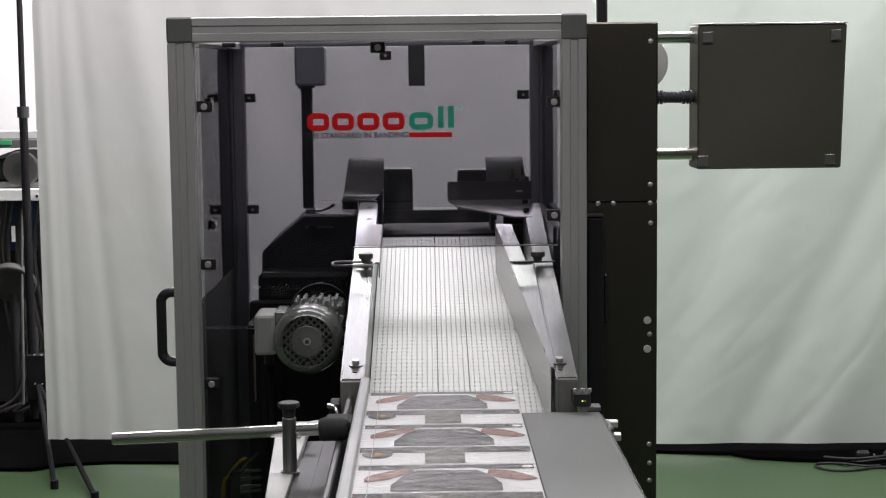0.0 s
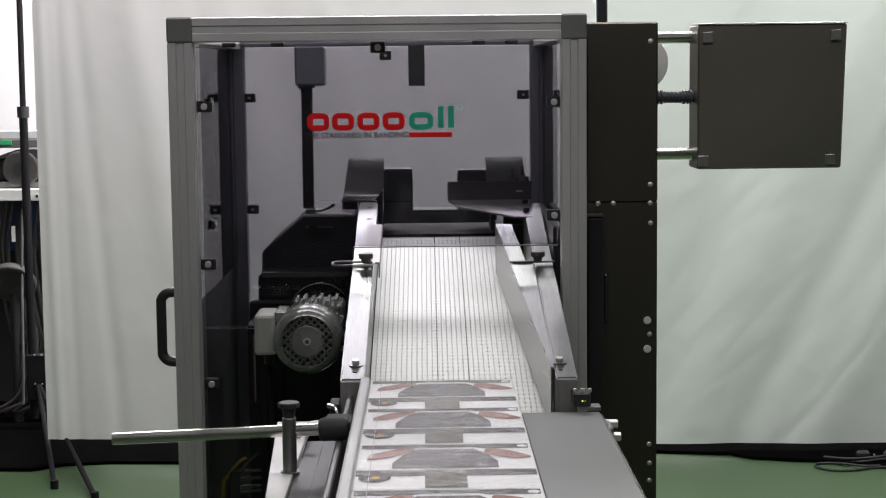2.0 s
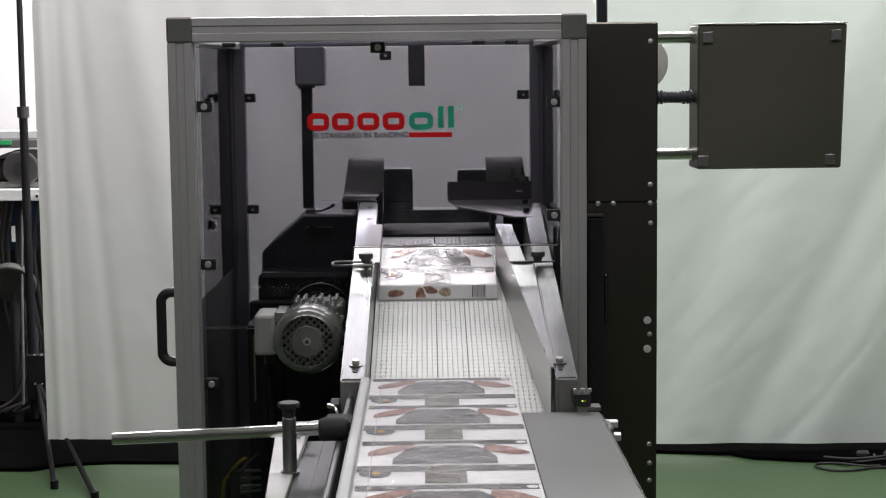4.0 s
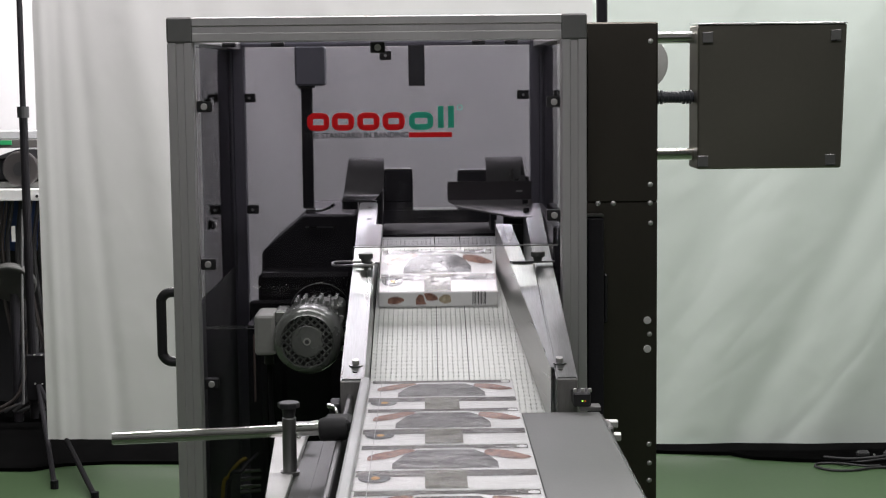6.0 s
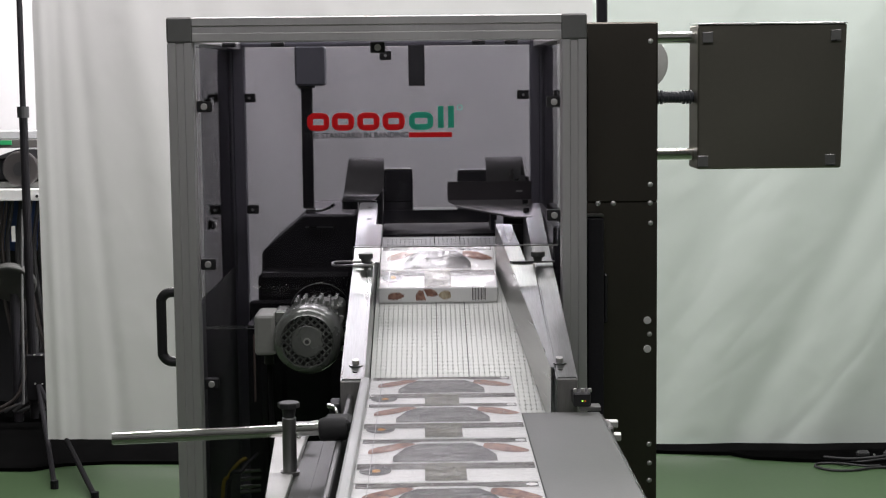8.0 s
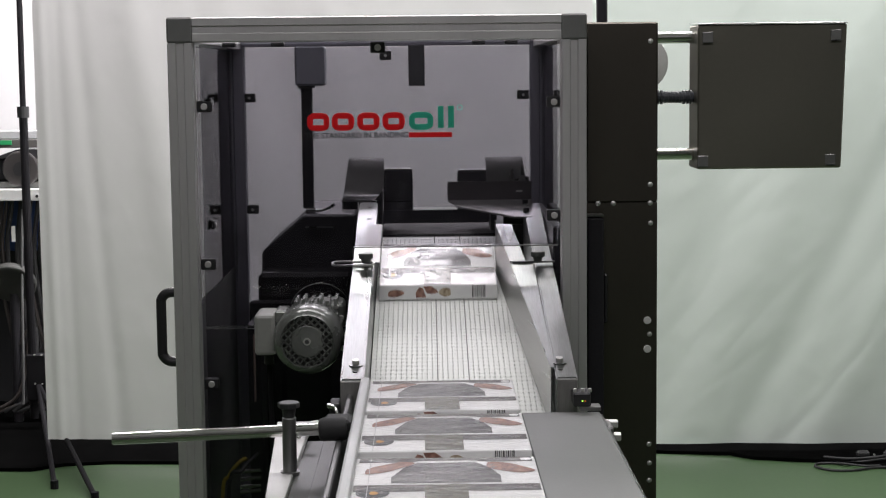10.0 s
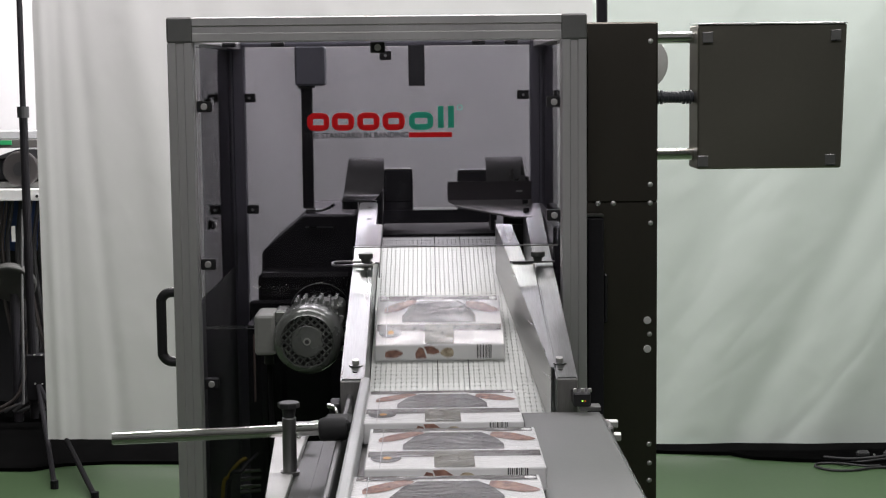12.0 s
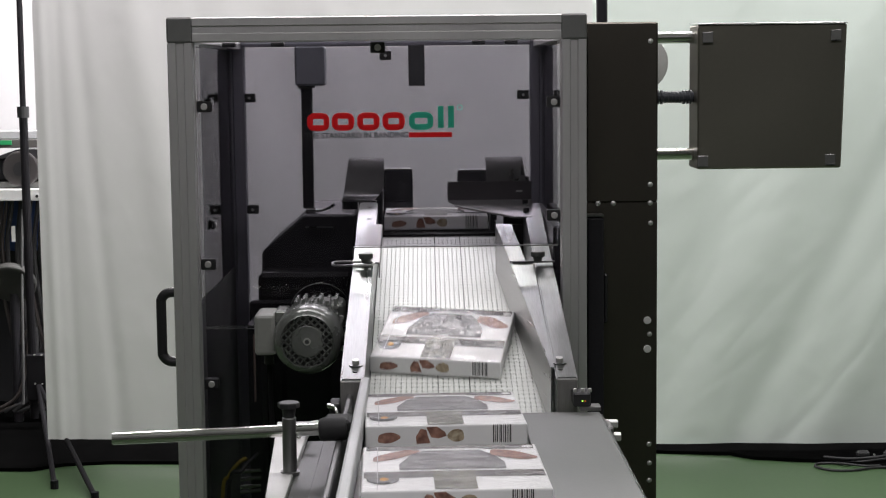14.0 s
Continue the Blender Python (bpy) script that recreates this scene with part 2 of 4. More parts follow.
def profile_bar(axis, a, b, u0, u1, v0, v1):
    """Slotted aluminium profile along an axis from a to b; u, v are the other two axes in order."""
    bm = bmesh.new()
    cu, cv, hu, hv = (u0 + u1) / 2, (v0 + v1) / 2, (u1 - u0) / 2, (v1 - v0) / 2
    s, d, c = 0.27, 0.2, 0.07
    ring = []
    quarter = [(-1 + c, -1), (-s * 1.3, -1), (-s, -1 + d), (s, -1 + d), (s * 1.3, -1), (1 - c, -1)]
    for k in range(4):
        for (p, q) in quarter:
            for _ in range(k):
                p, q = -q, p
            ring.append((cu + p * hu, cv + q * hv))

    def at(t, u, v):
        return {"x": (t, u, v), "y": (u, t, v), "z": (u, v, t)}[axis]
    way = Vector(at(b, 0, 0)) - Vector(at(a, 0, 0))
    return prism([at(a, u, v) for u, v in ring], way, bm)


def bolt(parent, at, r=0.006, h=0.004, way=(0, -1, 0), name="bolt", hexed=False):
    bm = rod(at, Vector(at) + h * Vector(way), r, seg=6 if hexed else 14, bevel=r * 0.2)
    return part(name, bm, BOLT, parent)


CARD_SHELL = film_wrapped("wrapped_shell_print", (0.14, 0.085, 0.04), (0.58, 0.50, 0.36), 130, 0.8)
GUIDE_DARK = plain("dark_polished_steel", (0.20, 0.198, 0.20), 0.28, 1.0, 0.1, 5, 0.05, 200)

SLOPE = 0.25
SLOPE_DEG = math.degrees(math.atan(SLOPE))
BELT_Y0, BELT_Y1 = 2.56, 3.472


def belt_z(y):
    return 0.989 + SLOPE * (y - 2.98)


# ---- the hall ----
solid("floor", "green epoxy coated hall floor, slightly scuffed", "floor", block(-4.5, 5, -4, 8.0, -0.1, 0), FLOOR, kind="structure")
solid("wall_north", "white painted hall wall behind the cloth", "wall", block(-4.5, 5, 7.9, 8.0, 0, 3.3), WALL, kind="structure")
solid("wall_south", "unseen hall wall, darkened to give the steel a dim reflection", "wall", block(-4.5, 5, -4.1, -4.0, 0, 3.3), WALL_DIM, kind="structure")
solid("wall_west", "unseen hall wall, darkened to give the steel a dim reflection", "wall", block(-4.6, -4.5, -4, 8, 0, 3.3), WALL_DIM, kind="structure")
solid("wall_east", "unseen hall wall, darkened to give the steel a dim reflection", "wall", block(5, 5.1, -4, 8, 0, 3.3), WALL_DIM, kind="structure")
solid("ceiling", "plain pale hall ceiling", "ceiling", block(-4.6, 5.1, -4.1, 8, 3.3, 3.4), WALL, kind="structure")


def cloth(name, label, x0, x1, z0, z1, y, material, folds, seed, pull, strength, hem=False):
    """A hanging sheet with soft slanting folds, thickness by solidify in code."""
    bm = bmesh.new()
    nx, nz = 210, 200
    grid = []
    for j in range(nz + 1):
        row = []
        for i in range(nx + 1):
            x = x0 + (x1 - x0) * i / nx
            t = j / nz
            z = z0(x) + (z1 - z0(x)) * t
            d = 0.0
            for (fx, lean, w, depth) in folds:
                u = (x - fx - lean * (z1 - z)) / w
                d += depth * math.exp(-u * u)
            d += 0.004 * noise.noise(Vector((x * 1.2 + seed, z * 1.1, seed)))
            # long slanting creases: stretched along the pull of the cloth
            along, across = x * pull[0] + z * pull[1], x * pull[1] - z * pull[0]
            for f, g, depth, o in ((0.9, 4.2, 0.0042, 3), (1.7, 9.0, 0.0019, 9), (3.6, 19.0, 0.0013, 15)):
                q = noise.noise(Vector((along * f + seed, across * g, seed + o)))
                m = max(0.0, noise.noise(Vector((x * 1.3 + o, z * 1.2, seed + 21 + o))) + 0.35)
                d += strength * depth * m * (1 - min(1.0, abs(q) * 3.0)) ** 2
            # fine crumple
            d += 0.0010 * noise.noise(Vector((x * 13 + z * 6, z * 15 - x * 5, seed + 5)))
            if hem:
                d -= 0.006 * math.exp(-((x - x0 - 0.02 - 0.015 * (z1 - z)) / 0.016) ** 2)
                d += 0.004 * math.exp(-((x - x0 - 0.075 - 0.02 * (z1 - z)) / 0.02) ** 2)
            row.append(bm.verts.new((x, y + d, z)))
        grid.append(row)
    for j in range(nz):
        for i in range(nx):
            bm.faces.new((grid[j][i], grid[j][i + 1], grid[j + 1][i + 1], grid[j + 1][i]))
    return solid(name, label, "backdrop cloth", bm, material, kind="structure", smooth=True)


cloth("backdrop", "creased off-white backdrop cloth hanging from a stand", -1.435, 0.62, lambda x: 0.105 - 0.03 * (x + 1.43) / 2, 2.3, 6.0, CLOTH,
      [(-1.33, 0.08, 0.03, 0.006), (-1.16, 0.15, 0.07, -0.012), (-0.95, 0.20, 0.05, 0.007), (-0.74, 0.24, 0.09, 0.012), (-0.55, 0.30, 0.05, -0.006), (-0.3, 0.1, 0.15, -0.01), (0.2, -0.1, 0.15, 0.01)], 1.0, (-0.42, 0.91), 0.5, True)
cloth("backdrop", "pale green-white backdrop cloth with diagonal creases", 0.56, 2.6, lambda x: 0.045 - 0.008 * (x - 0.8), 2.3, 6.06, CLOTH_B,
      [(1.5, -0.3, 0.10, 0.006), (1.95, -0.45, 0.12, -0.008), (2.35, -0.52, 0.07, 0.009), (2.6, -0.5, 0.10, -0.010)], 7.0, (0.68, 0.73), 0.75)

# ---- guard frame of the machine ----


def guard_frame():
    g = thing("guard_frame", "grey aluminium profile safety guard with smoked acrylic panels", "machine guard", (-0.085, 3.3, 0))
    for x0, x1 in ((-0.462, -0.417), (0.247, 0.292)):
        part("post", profile_bar("z", 0.03, 1.514, x0, x1, 2.93, 2.975), ALU, g)
        part("corner_cap", block(x0 - 0.0005, x1 + 0.0005, 2.9285, 2.975, 1.514, 1.5595, 0.003), CAP, g, "grey plastic corner block")
        part("side_beam", profile_bar("y", 2.975, 3.70, x0, x1, 1.515, 1.559), ALU, g)
        part("foot", rod((x0 / 2 + x1 / 2, 2.952, 0), (x0 / 2 + x1 / 2, 2.952, 0.03), 0.025), BLACK, g, "black levelling foot")
    part("front_beam", profile_bar("x", -0.4165, 0.2465, 2.93, 2.975, 1.515, 1.559), ALU, g)
    # back members use the aluminium with shade in its colour
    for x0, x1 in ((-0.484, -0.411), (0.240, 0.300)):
        part("back_post", profile_bar("z", 0.0, 1.559, x0, x1, 3.70, 3.745), ALU_SHADED, g)
    part("back_beam", profile_bar("x", -0.411, 0.240, 3.70, 3.745, 1.520, 1.559), ALU_SHADED, g)
    # front sheet with the cut-out for the infeed
    out = [(-0.412, 0.9915), (-0.412, 1.512), (0.2435, 1.512), (0.2435, 1.1355), (-0.132, 1.138), (-0.138, 1.132), (-0.139, 0.9915)]
    part("front_panel", prism([(x, 2.984, z) for x, z in out], (0, 0.005, 0)), ACRYLIC, g, "smoked acrylic sheet")
    part("lower_panel", block(-0.412, -0.18, 2.984, 2.989, 0.2, 0.986), ACRYLIC, g, "smoked acrylic sheet")
    part("side_panel", block(-0.446, -0.441, 2.978, 3.698, 1.022, 1.512), ACRYLIC, g, "smoked acrylic sheet")
    part("side_cover", block(-0.447, -0.440, 2.978, 3.698, 0.05, 1.02), BLACK_STEEL, g, "black sheet metal side cover")
    part("side_panel", block(0.266, 0.271, 2.978, 3.698, 0.2, 1.512), ACRYLIC, g, "smoked acrylic sheet")
    back = [(-0.409, 0.2), (-0.409, 1.518), (0.238, 1.518), (0.238, 0.2), (0.165, 0.2), (0.165, 1.15), (-0.12, 1.15), (-0.12, 0.2)]
    part("back_panel", prism([(x, 3.72, z) for x, z in back], (0, 0.005, 0)), ACRYLIC_PALE, g, "smoked acrylic sheet")
    part("panel_edge", block(-0.136, 0.2435, 2.9825, 2.9905, 1.1350, 1.1370), STEEL_DULL, g, "polished sheet edge")

    def clamp(x, z, y, s=0.0135):
        c = part("panel_clamp", block(x - s, x + s, y, y + 0.012, z - s * 0.75, z + s * 0.75, 0.002), BLACK, g, "black panel clamp with a bolt")
        bolt(c, (x, y, z), 0.0062 if y < 3.5 else 0.0032, 0.005, name="clamp_bolt")
    for x, z in ((-0.4035, 1.399), (-0.4035, 1.109), (-0.4025, 0.885), (-0.085, 1.503), (0.236, 1.401), (0.236, 1.193)):
        clamp(x, z, 2.97)
    for x, z in ((-0.400, 1.405), (-0.398, 1.150), (-0.089, 1.498), (0.224, 1.406)):
        clamp(x, z, 3.705, 0.0135)
    for z in (1.402, 1.151):
        c = part("side_clamp", block(-0.440, -0.434, 3.30, 3.327, z - 0.009, z + 0.009, 0.002), BLACK, g, "black panel clamp with a bolt")
        bolt(c, (-0.434, 3.313, z), 0.005, 0.003, (1, 0, 0), "clamp_bolt")
    for x in (-0.456, -0.447):
        bolt(g, (x, 3.70, 0.994), 0.0045, 0.004)
    for z in (0.9862, 0.9913):
        part("panel_edge", block(-0.411, -0.19, 2.9828, 2.9838, z - 0.0006, z + 0.0006), STEEL, g, "bright sheet edge")
    ring = [(-0.199 + 0.058 * math.cos(radians(a)), 2.983, 1.012 + 0.058 * math.sin(radians(a))) for a in range(20, 161, 10)]
    part("hole_edge", pipe(ring, 0.0007, seg=6, smooth_steps=2), STEEL, g, "bright edge of a round cut-out")
    for x in (-0.36, -0.27, 0.16, 0.10):
        part("beam_clip", block(x - 0.012, x + 0.012, 3.0, 3.02, 1.507, 1.515, 0.001), BLACK, g, "small black clip")
    # door handle on the side
    h = [(-0.458, 2.95, 1.0605)]
    h += [(-0.470 - 0.019 * math.sin(radians(a)), 2.95, 1.0415 + 0.019 * math.cos(radians(a))) for a in range(0, 91, 15)]
    h += [(-0.470 - 0.019 * math.cos(radians(a)), 2.95, 0.9505 - 0.019 * math.sin(radians(a))) for a in range(0, 91, 15)]
    h += [(-0.458, 2.95, 0.9315)]
    part("door_handle", pipe(h, 0.0092, seg=14, smooth_steps=3), BLACK, g, "black plastic bow handle", True)
    return g


guard_frame()


def logo_sign():
    """Company sign on the front sheet: plain rounded shapes and a slogan."""
    s = thing("logo_sticker", "red and teal vinyl sticker with a slogan on acrylic", "sign", (-0.08, 2.982, 1.36))
    y, r = 2.982, 0.0056

    def stroke(name, pts, mat, steps=6):
        bm = pipe([(x, y, z) for x, z in pts], r, seg=8, smooth_steps=steps)
        for v in bm.verts:
            v.co.y = y + (v.co.y - y) * 0.12
        part(name, bm, mat, s)

    def ring(name, cx, cz, w, h, mat, a0=0, a1=360):
        pts = []
        for k in range(25):
            a = radians(a0 + (a1 - a0) * k / 24)
            c, t = math.cos(a), math.sin(a)
            q = (abs(c) ** 4 + abs(t) ** 4) ** -0.25
            pts.append((cx + w * c * q, cz + h * t * q))
        stroke(name, pts, mat, 1)
    # plain rounded rings and bars in the sign's two colours
    for x in (-0.1965, -0.151, -0.1045, -0.058):
        ring("red_shape", x, 1.3685, 0.0152, 0.0112, RED)
    ring("teal_shape", -0.0075, 1.3685, 0.0170, 0.0112, TEAL)
    for x in (0.0285, 0.0475):
        stroke("teal_shape", [(x, 1.3955), (x, 1.375), (x, 1.3555)], TEAL, 1)
    bm = bmesh.new()
    for k in range(16):
        a0, a1 = 2 * math.pi * k / 16, 2 * math.pi * (k + 1) / 16
        bm.faces.new([bm.verts.new((0.0635 + q * math.cos(a), y, 1.3925 + q * math.sin(a))) for q, a in ((0.0052, a0), (0.0052, a1), (0.004, a1), (0.004, a0))])
    part("small_ring", bm, TEAL, s)
    bar = block(-0.034, 0.053, y - 0.0006, y + 0.0004, 1.3385, 1.3475, 0.0)
    bmesh.ops.bevel(bar, geom=[e for e in bar.edges if abs(e.verts[0].co.y - e.verts[1].co.y) > 1e-4], offset=0.0043, segments=4, affect="EDGES")
    part("red_bar", bar, RED, s)
    cu = bpy.data.curves.new("slogan", "FONT")
    cu.body = "THE STANDARD IN BANDING"
    cu.size = 0.0148
    cu.extrude = 0.0002
    cu.offset = 0.00032
    ob = new("slogan_source", cu)
    bpy.context.view_layer.update()
    me = bpy.data.meshes.new_from_object(ob.evaluated_get(bpy.context.evaluated_depsgraph_get()))
    bpy.data.objects.remove(ob)
    bm = bmesh.new()
    bm.from_mesh(me)
    xs = [v.co.x for v in bm.verts]
    k = 0.190 / (max(xs) - min(xs))
    bmesh.ops.transform(bm, verts=bm.verts, matrix=Matrix.Translation((-0.2215, y, 1.3385)) @ Matrix.Rotation(radians(90), 4, "X") @ Matrix.Diagonal((k, 0.95, 1, 1)))
    part("slogan", bm, INK, s, "black lettering")


logo_sign()

# ---- banding machine inside the guard ----


def banding_machine():
    m = thing("banding_machine", "black banding machine body with stainless guide plates", "banding machine", (0.0, 3.5, 0))
    # left housing with a chamfered shoulder
    out = [(-0.338, 0.0), (-0.338, 1.095), (-0.25, 1.171), (-0.145, 1.171), (-0.145, 0.0)]
    part("housing", prism([(x, 3.30, z) for x, z in out], (0, 0.36, 0), bevel=0.004), BLACK_STEEL, m)
    part("lower_cover", block(-0.337, -0.15, 3.20, 3.298, 0.0, 1.063, 0.008), STAND_BLACK, m)
    part("base_cover", block(-0.352, -0.15, 3.17, 3.198, 0.0, 1.011, 0.004), STAND_BLACK, m)
    part("right_housing", block(0.240, 0.262, 3.05, 3.62, 0.0, 1.165, 0.004), BLACK_STEEL, m)
    part("top_edge", block(-0.248, -0.191, 3.295, 3.2985, 1.144, 1.147), STEEL, m, "bright steel edge")
    # the two uprights of the arch above the tunnel mouth
    part("upright", block(-0.094, -0.030, 3.62, 3.66, 1.170, 1.2435, 0.003), BLACK_STEEL, m)
    part("upright", block(0.071, 0.137, 3.62, 3.66, 1.170, 1.2395, 0.003), BLACK_STEEL, m)
    for x0, x1, z in ((-0.094, -0.030, 1.244), (0.071, 0.137, 1.240)):
        part("upright_edge", block(x0 + 0.004, x1 - 0.004, 3.621, 3.659, z, z + 0.001), STEEL_DULL, m, "bright top edge")
    for x0, x1 in ((-0.145, -0.105), (0.150, 0.24)):
        part("tunnel_side", block(x0, x1, 3.42, 3.67, 0.9, 1.134), BLACK_STEEL, m)
    part("tunnel_wing", block(-0.112, -0.098, 3.55, 3.67, 1.0, 1.21), BLACK_STEEL, m)
    part("tunnel_wing", block(0.142, 0.155, 3.55, 3.67, 1.0, 1.21), BLACK_STEEL, m)
    part("deck", prism([(-0.105, 3.476, 1.1115), (0.15, 3.476, 1.1115), (0.15, 3.738, 1.1115), (-0.105, 3.738, 1.1115)], (0, 0, -0.012)), STAND_BLACK, m)

    def curved_guide(x0, x1, mirrored):
        """Stainless sheet that leans back and bends over, with a folded lip."""
        bm = bmesh.new()
        prof = [(3.418, 1.189), (3.425, 1.1935), (3.433, 1.202), (3.440, 1.216), (3.446, 1.234), (3.454, 1.252), (3.462, 1.267), (3.469, 1.277)]
        rows = []
        for k, (y, z) in enumerate(prof):
            t = k / (len(prof) - 1)
            a, b = (x0 + 0.016 * t, x1 + 0.025 * min(1, t * 2.2)) if not mirrored else (x0 - 0.004 * t, x1 - 0.014 * t)
            rows.append([bm.verts.new((a, y, z)), bm.verts.new((b, y, z))])
        for A, B in zip(rows, rows[1:]):
            bm.faces.new((A[0], A[1], B[1], B[0]))
        bmesh.ops.solidify(bm, geom=list(bm.faces), thickness=0.002)
        part("guide_plate", bm, GUIDE_DARK, m, "curved stainless guide plate", True)
        part("guide_lip", block(x0, x1, 3.414, 3.418, 1.1875, 1.1905), STEEL, m, "bright lip")
    curved_guide(-0.180, -0.114, False)
    curved_guide(0.131, 0.220, True)
    part("guide_stay", block(-0.178, -0.146, 3.43, 3.45, 1.16, 1.188), BLACK_STEEL, m)
    part("guide_stay", block(0.165, 0.22, 3.45, 3.47, 1.12, 1.235), BLACK_STEEL, m)
    part("guide_stay", block(-0.143, -0.105, 3.43, 3.45, 1.12, 1.188), BLACK_STEEL, m)
    # cable and fitting on the shoulder
    part("hose_fitting", rod((-0.248, 3.33, 1.177), (-0.228, 3.33, 1.177), 0.006), CHROME, m, "small chrome fitting")
    part("hose", pipe([(-0.23, 3.33, 1.177), (-0.215, 3.33, 1.178), (-0.200, 3.325, 1.183), (-0.188, 3.32, 1.190)], 0.003), STEEL, m, "thin metal hose")
    # head column
    part("head_box", block(-0.270, -0.208, 3.38, 3.46, 1.433, 1.515, 0.004), plain("grey_head_paint", (0.16, 0.165, 0.19), 0.5), m, "grey head box")
    part("head_collar", block(-0.264, -0.232, 3.39, 3.44, 1.427, 1.433), BLACK, m)
    part("column", block(-0.259, -0.237, 3.40, 3.43, 1.175, 1.428, 0.002), BLACK_STEEL, m, "black square column")
    part("hanger", block(-0.034, 0.000, 3.42, 3.43, 1.430, 1.516, 0.001), plain("dark_strip_steel", (0.05, 0.05, 0.055), 0.5), m, "dark hanging strip")
    # stainless flap on the right
    part("flap", block(0.045, 0.222, 3.400, 3.403, 1.189, 1.229, 0.0), plain("smoky_steel", (0.16, 0.15, 0.155), 0.4, 0.8), m, "dark stainless flap with a slot")
    part("flap_slot", block(0.189, 0.203, 3.3985, 3.3999, 1.206, 1.2095), BOLT, m)
    part("flap_flange", prism([(0.045, 3.400, 1.188), (0.222, 3.400, 1.188), (0.219, 3.28, 1.162), (0.180, 3.28, 1.162), (0.062, 3.36, 1.179)], (0, 0, 0.002)), STEEL_DULL, m, "triangular stainless flange")
    part("flange_edge", prism([(0.062, 3.359, 1.1775), (0.180, 3.279, 1.1605), (0.219, 3.279, 1.1605), (0.219, 3.281, 1.1625), (0.180, 3.281, 1.1625), (0.062, 3.361, 1.1795)], (0, 0, 0.003)), STEEL_DULL, m, "bright flange edge")
    for x, y, z in ((0.205, 3.31, 1.1695), (0.207, 3.37, 1.182)):
        part("flange_bolt", rod((x, y, z), (x, y, z + 0.010), 0.006, bevel=0.001), BLACK, m, "black cap bolt")
    return m


banding_machine()

# ---- inclined belt conveyor ----


def on_belt(y, up):
    """Height of a line parallel to the belt, up metres above it."""
    return belt_z(y) + up


def sloped_block(x0, x1, y0, y1, u0, u1, bm=None, x0b=None, x1b=None):
    """A bar that follows the belt's slope; u is the height above the belt."""
    bm = bm or bmesh.new()
    x0b, x1b = x0 if x0b is None else x0b, x1 if x1b is None else x1b
    v = [bm.verts.new(p) for p in ((x0, y0, on_belt(y0, u0)), (x1, y0, on_belt(y0, u0)), (x1b, y1, on_belt(y1, u0)), (x0b, y1, on_belt(y1, u0)),
                                   (x0, y0, on_belt(y0, u1)), (x1, y0, on_belt(y0, u1)), (x1b, y1, on_belt(y1, u1)), (x0b, y1, on_belt(y1, u1)))]
    for f in ((3, 2, 1, 0), (4, 5, 6, 7), (0, 1, 5, 4), (1, 2, 6, 5), (2, 3, 7, 6), (3, 0, 4, 7)):
        bm.faces.new([v[i] for i in f])
    return bm


def bevelled(bm, d):
    bmesh.ops.bevel(bm, geom=list(bm.edges), offset=d, segments=2, affect="EDGES")
    return bm


def thumb_knob(parent, x, y, z):
    k = part("thumb_knob", rod((x, y, z), (x, y, z + 0.008), 0.0075, r2=0.0095), plain("dark_green_grey_knob", (0.06, 0.065, 0.06), 0.45), parent, "dark thumb screw knob")
    part("knob_head", rod((x, y, z + 0.008), (x, y, z + 0.018), 0.0135, bevel=0.002, seg=24), k.data.materials[0], k)


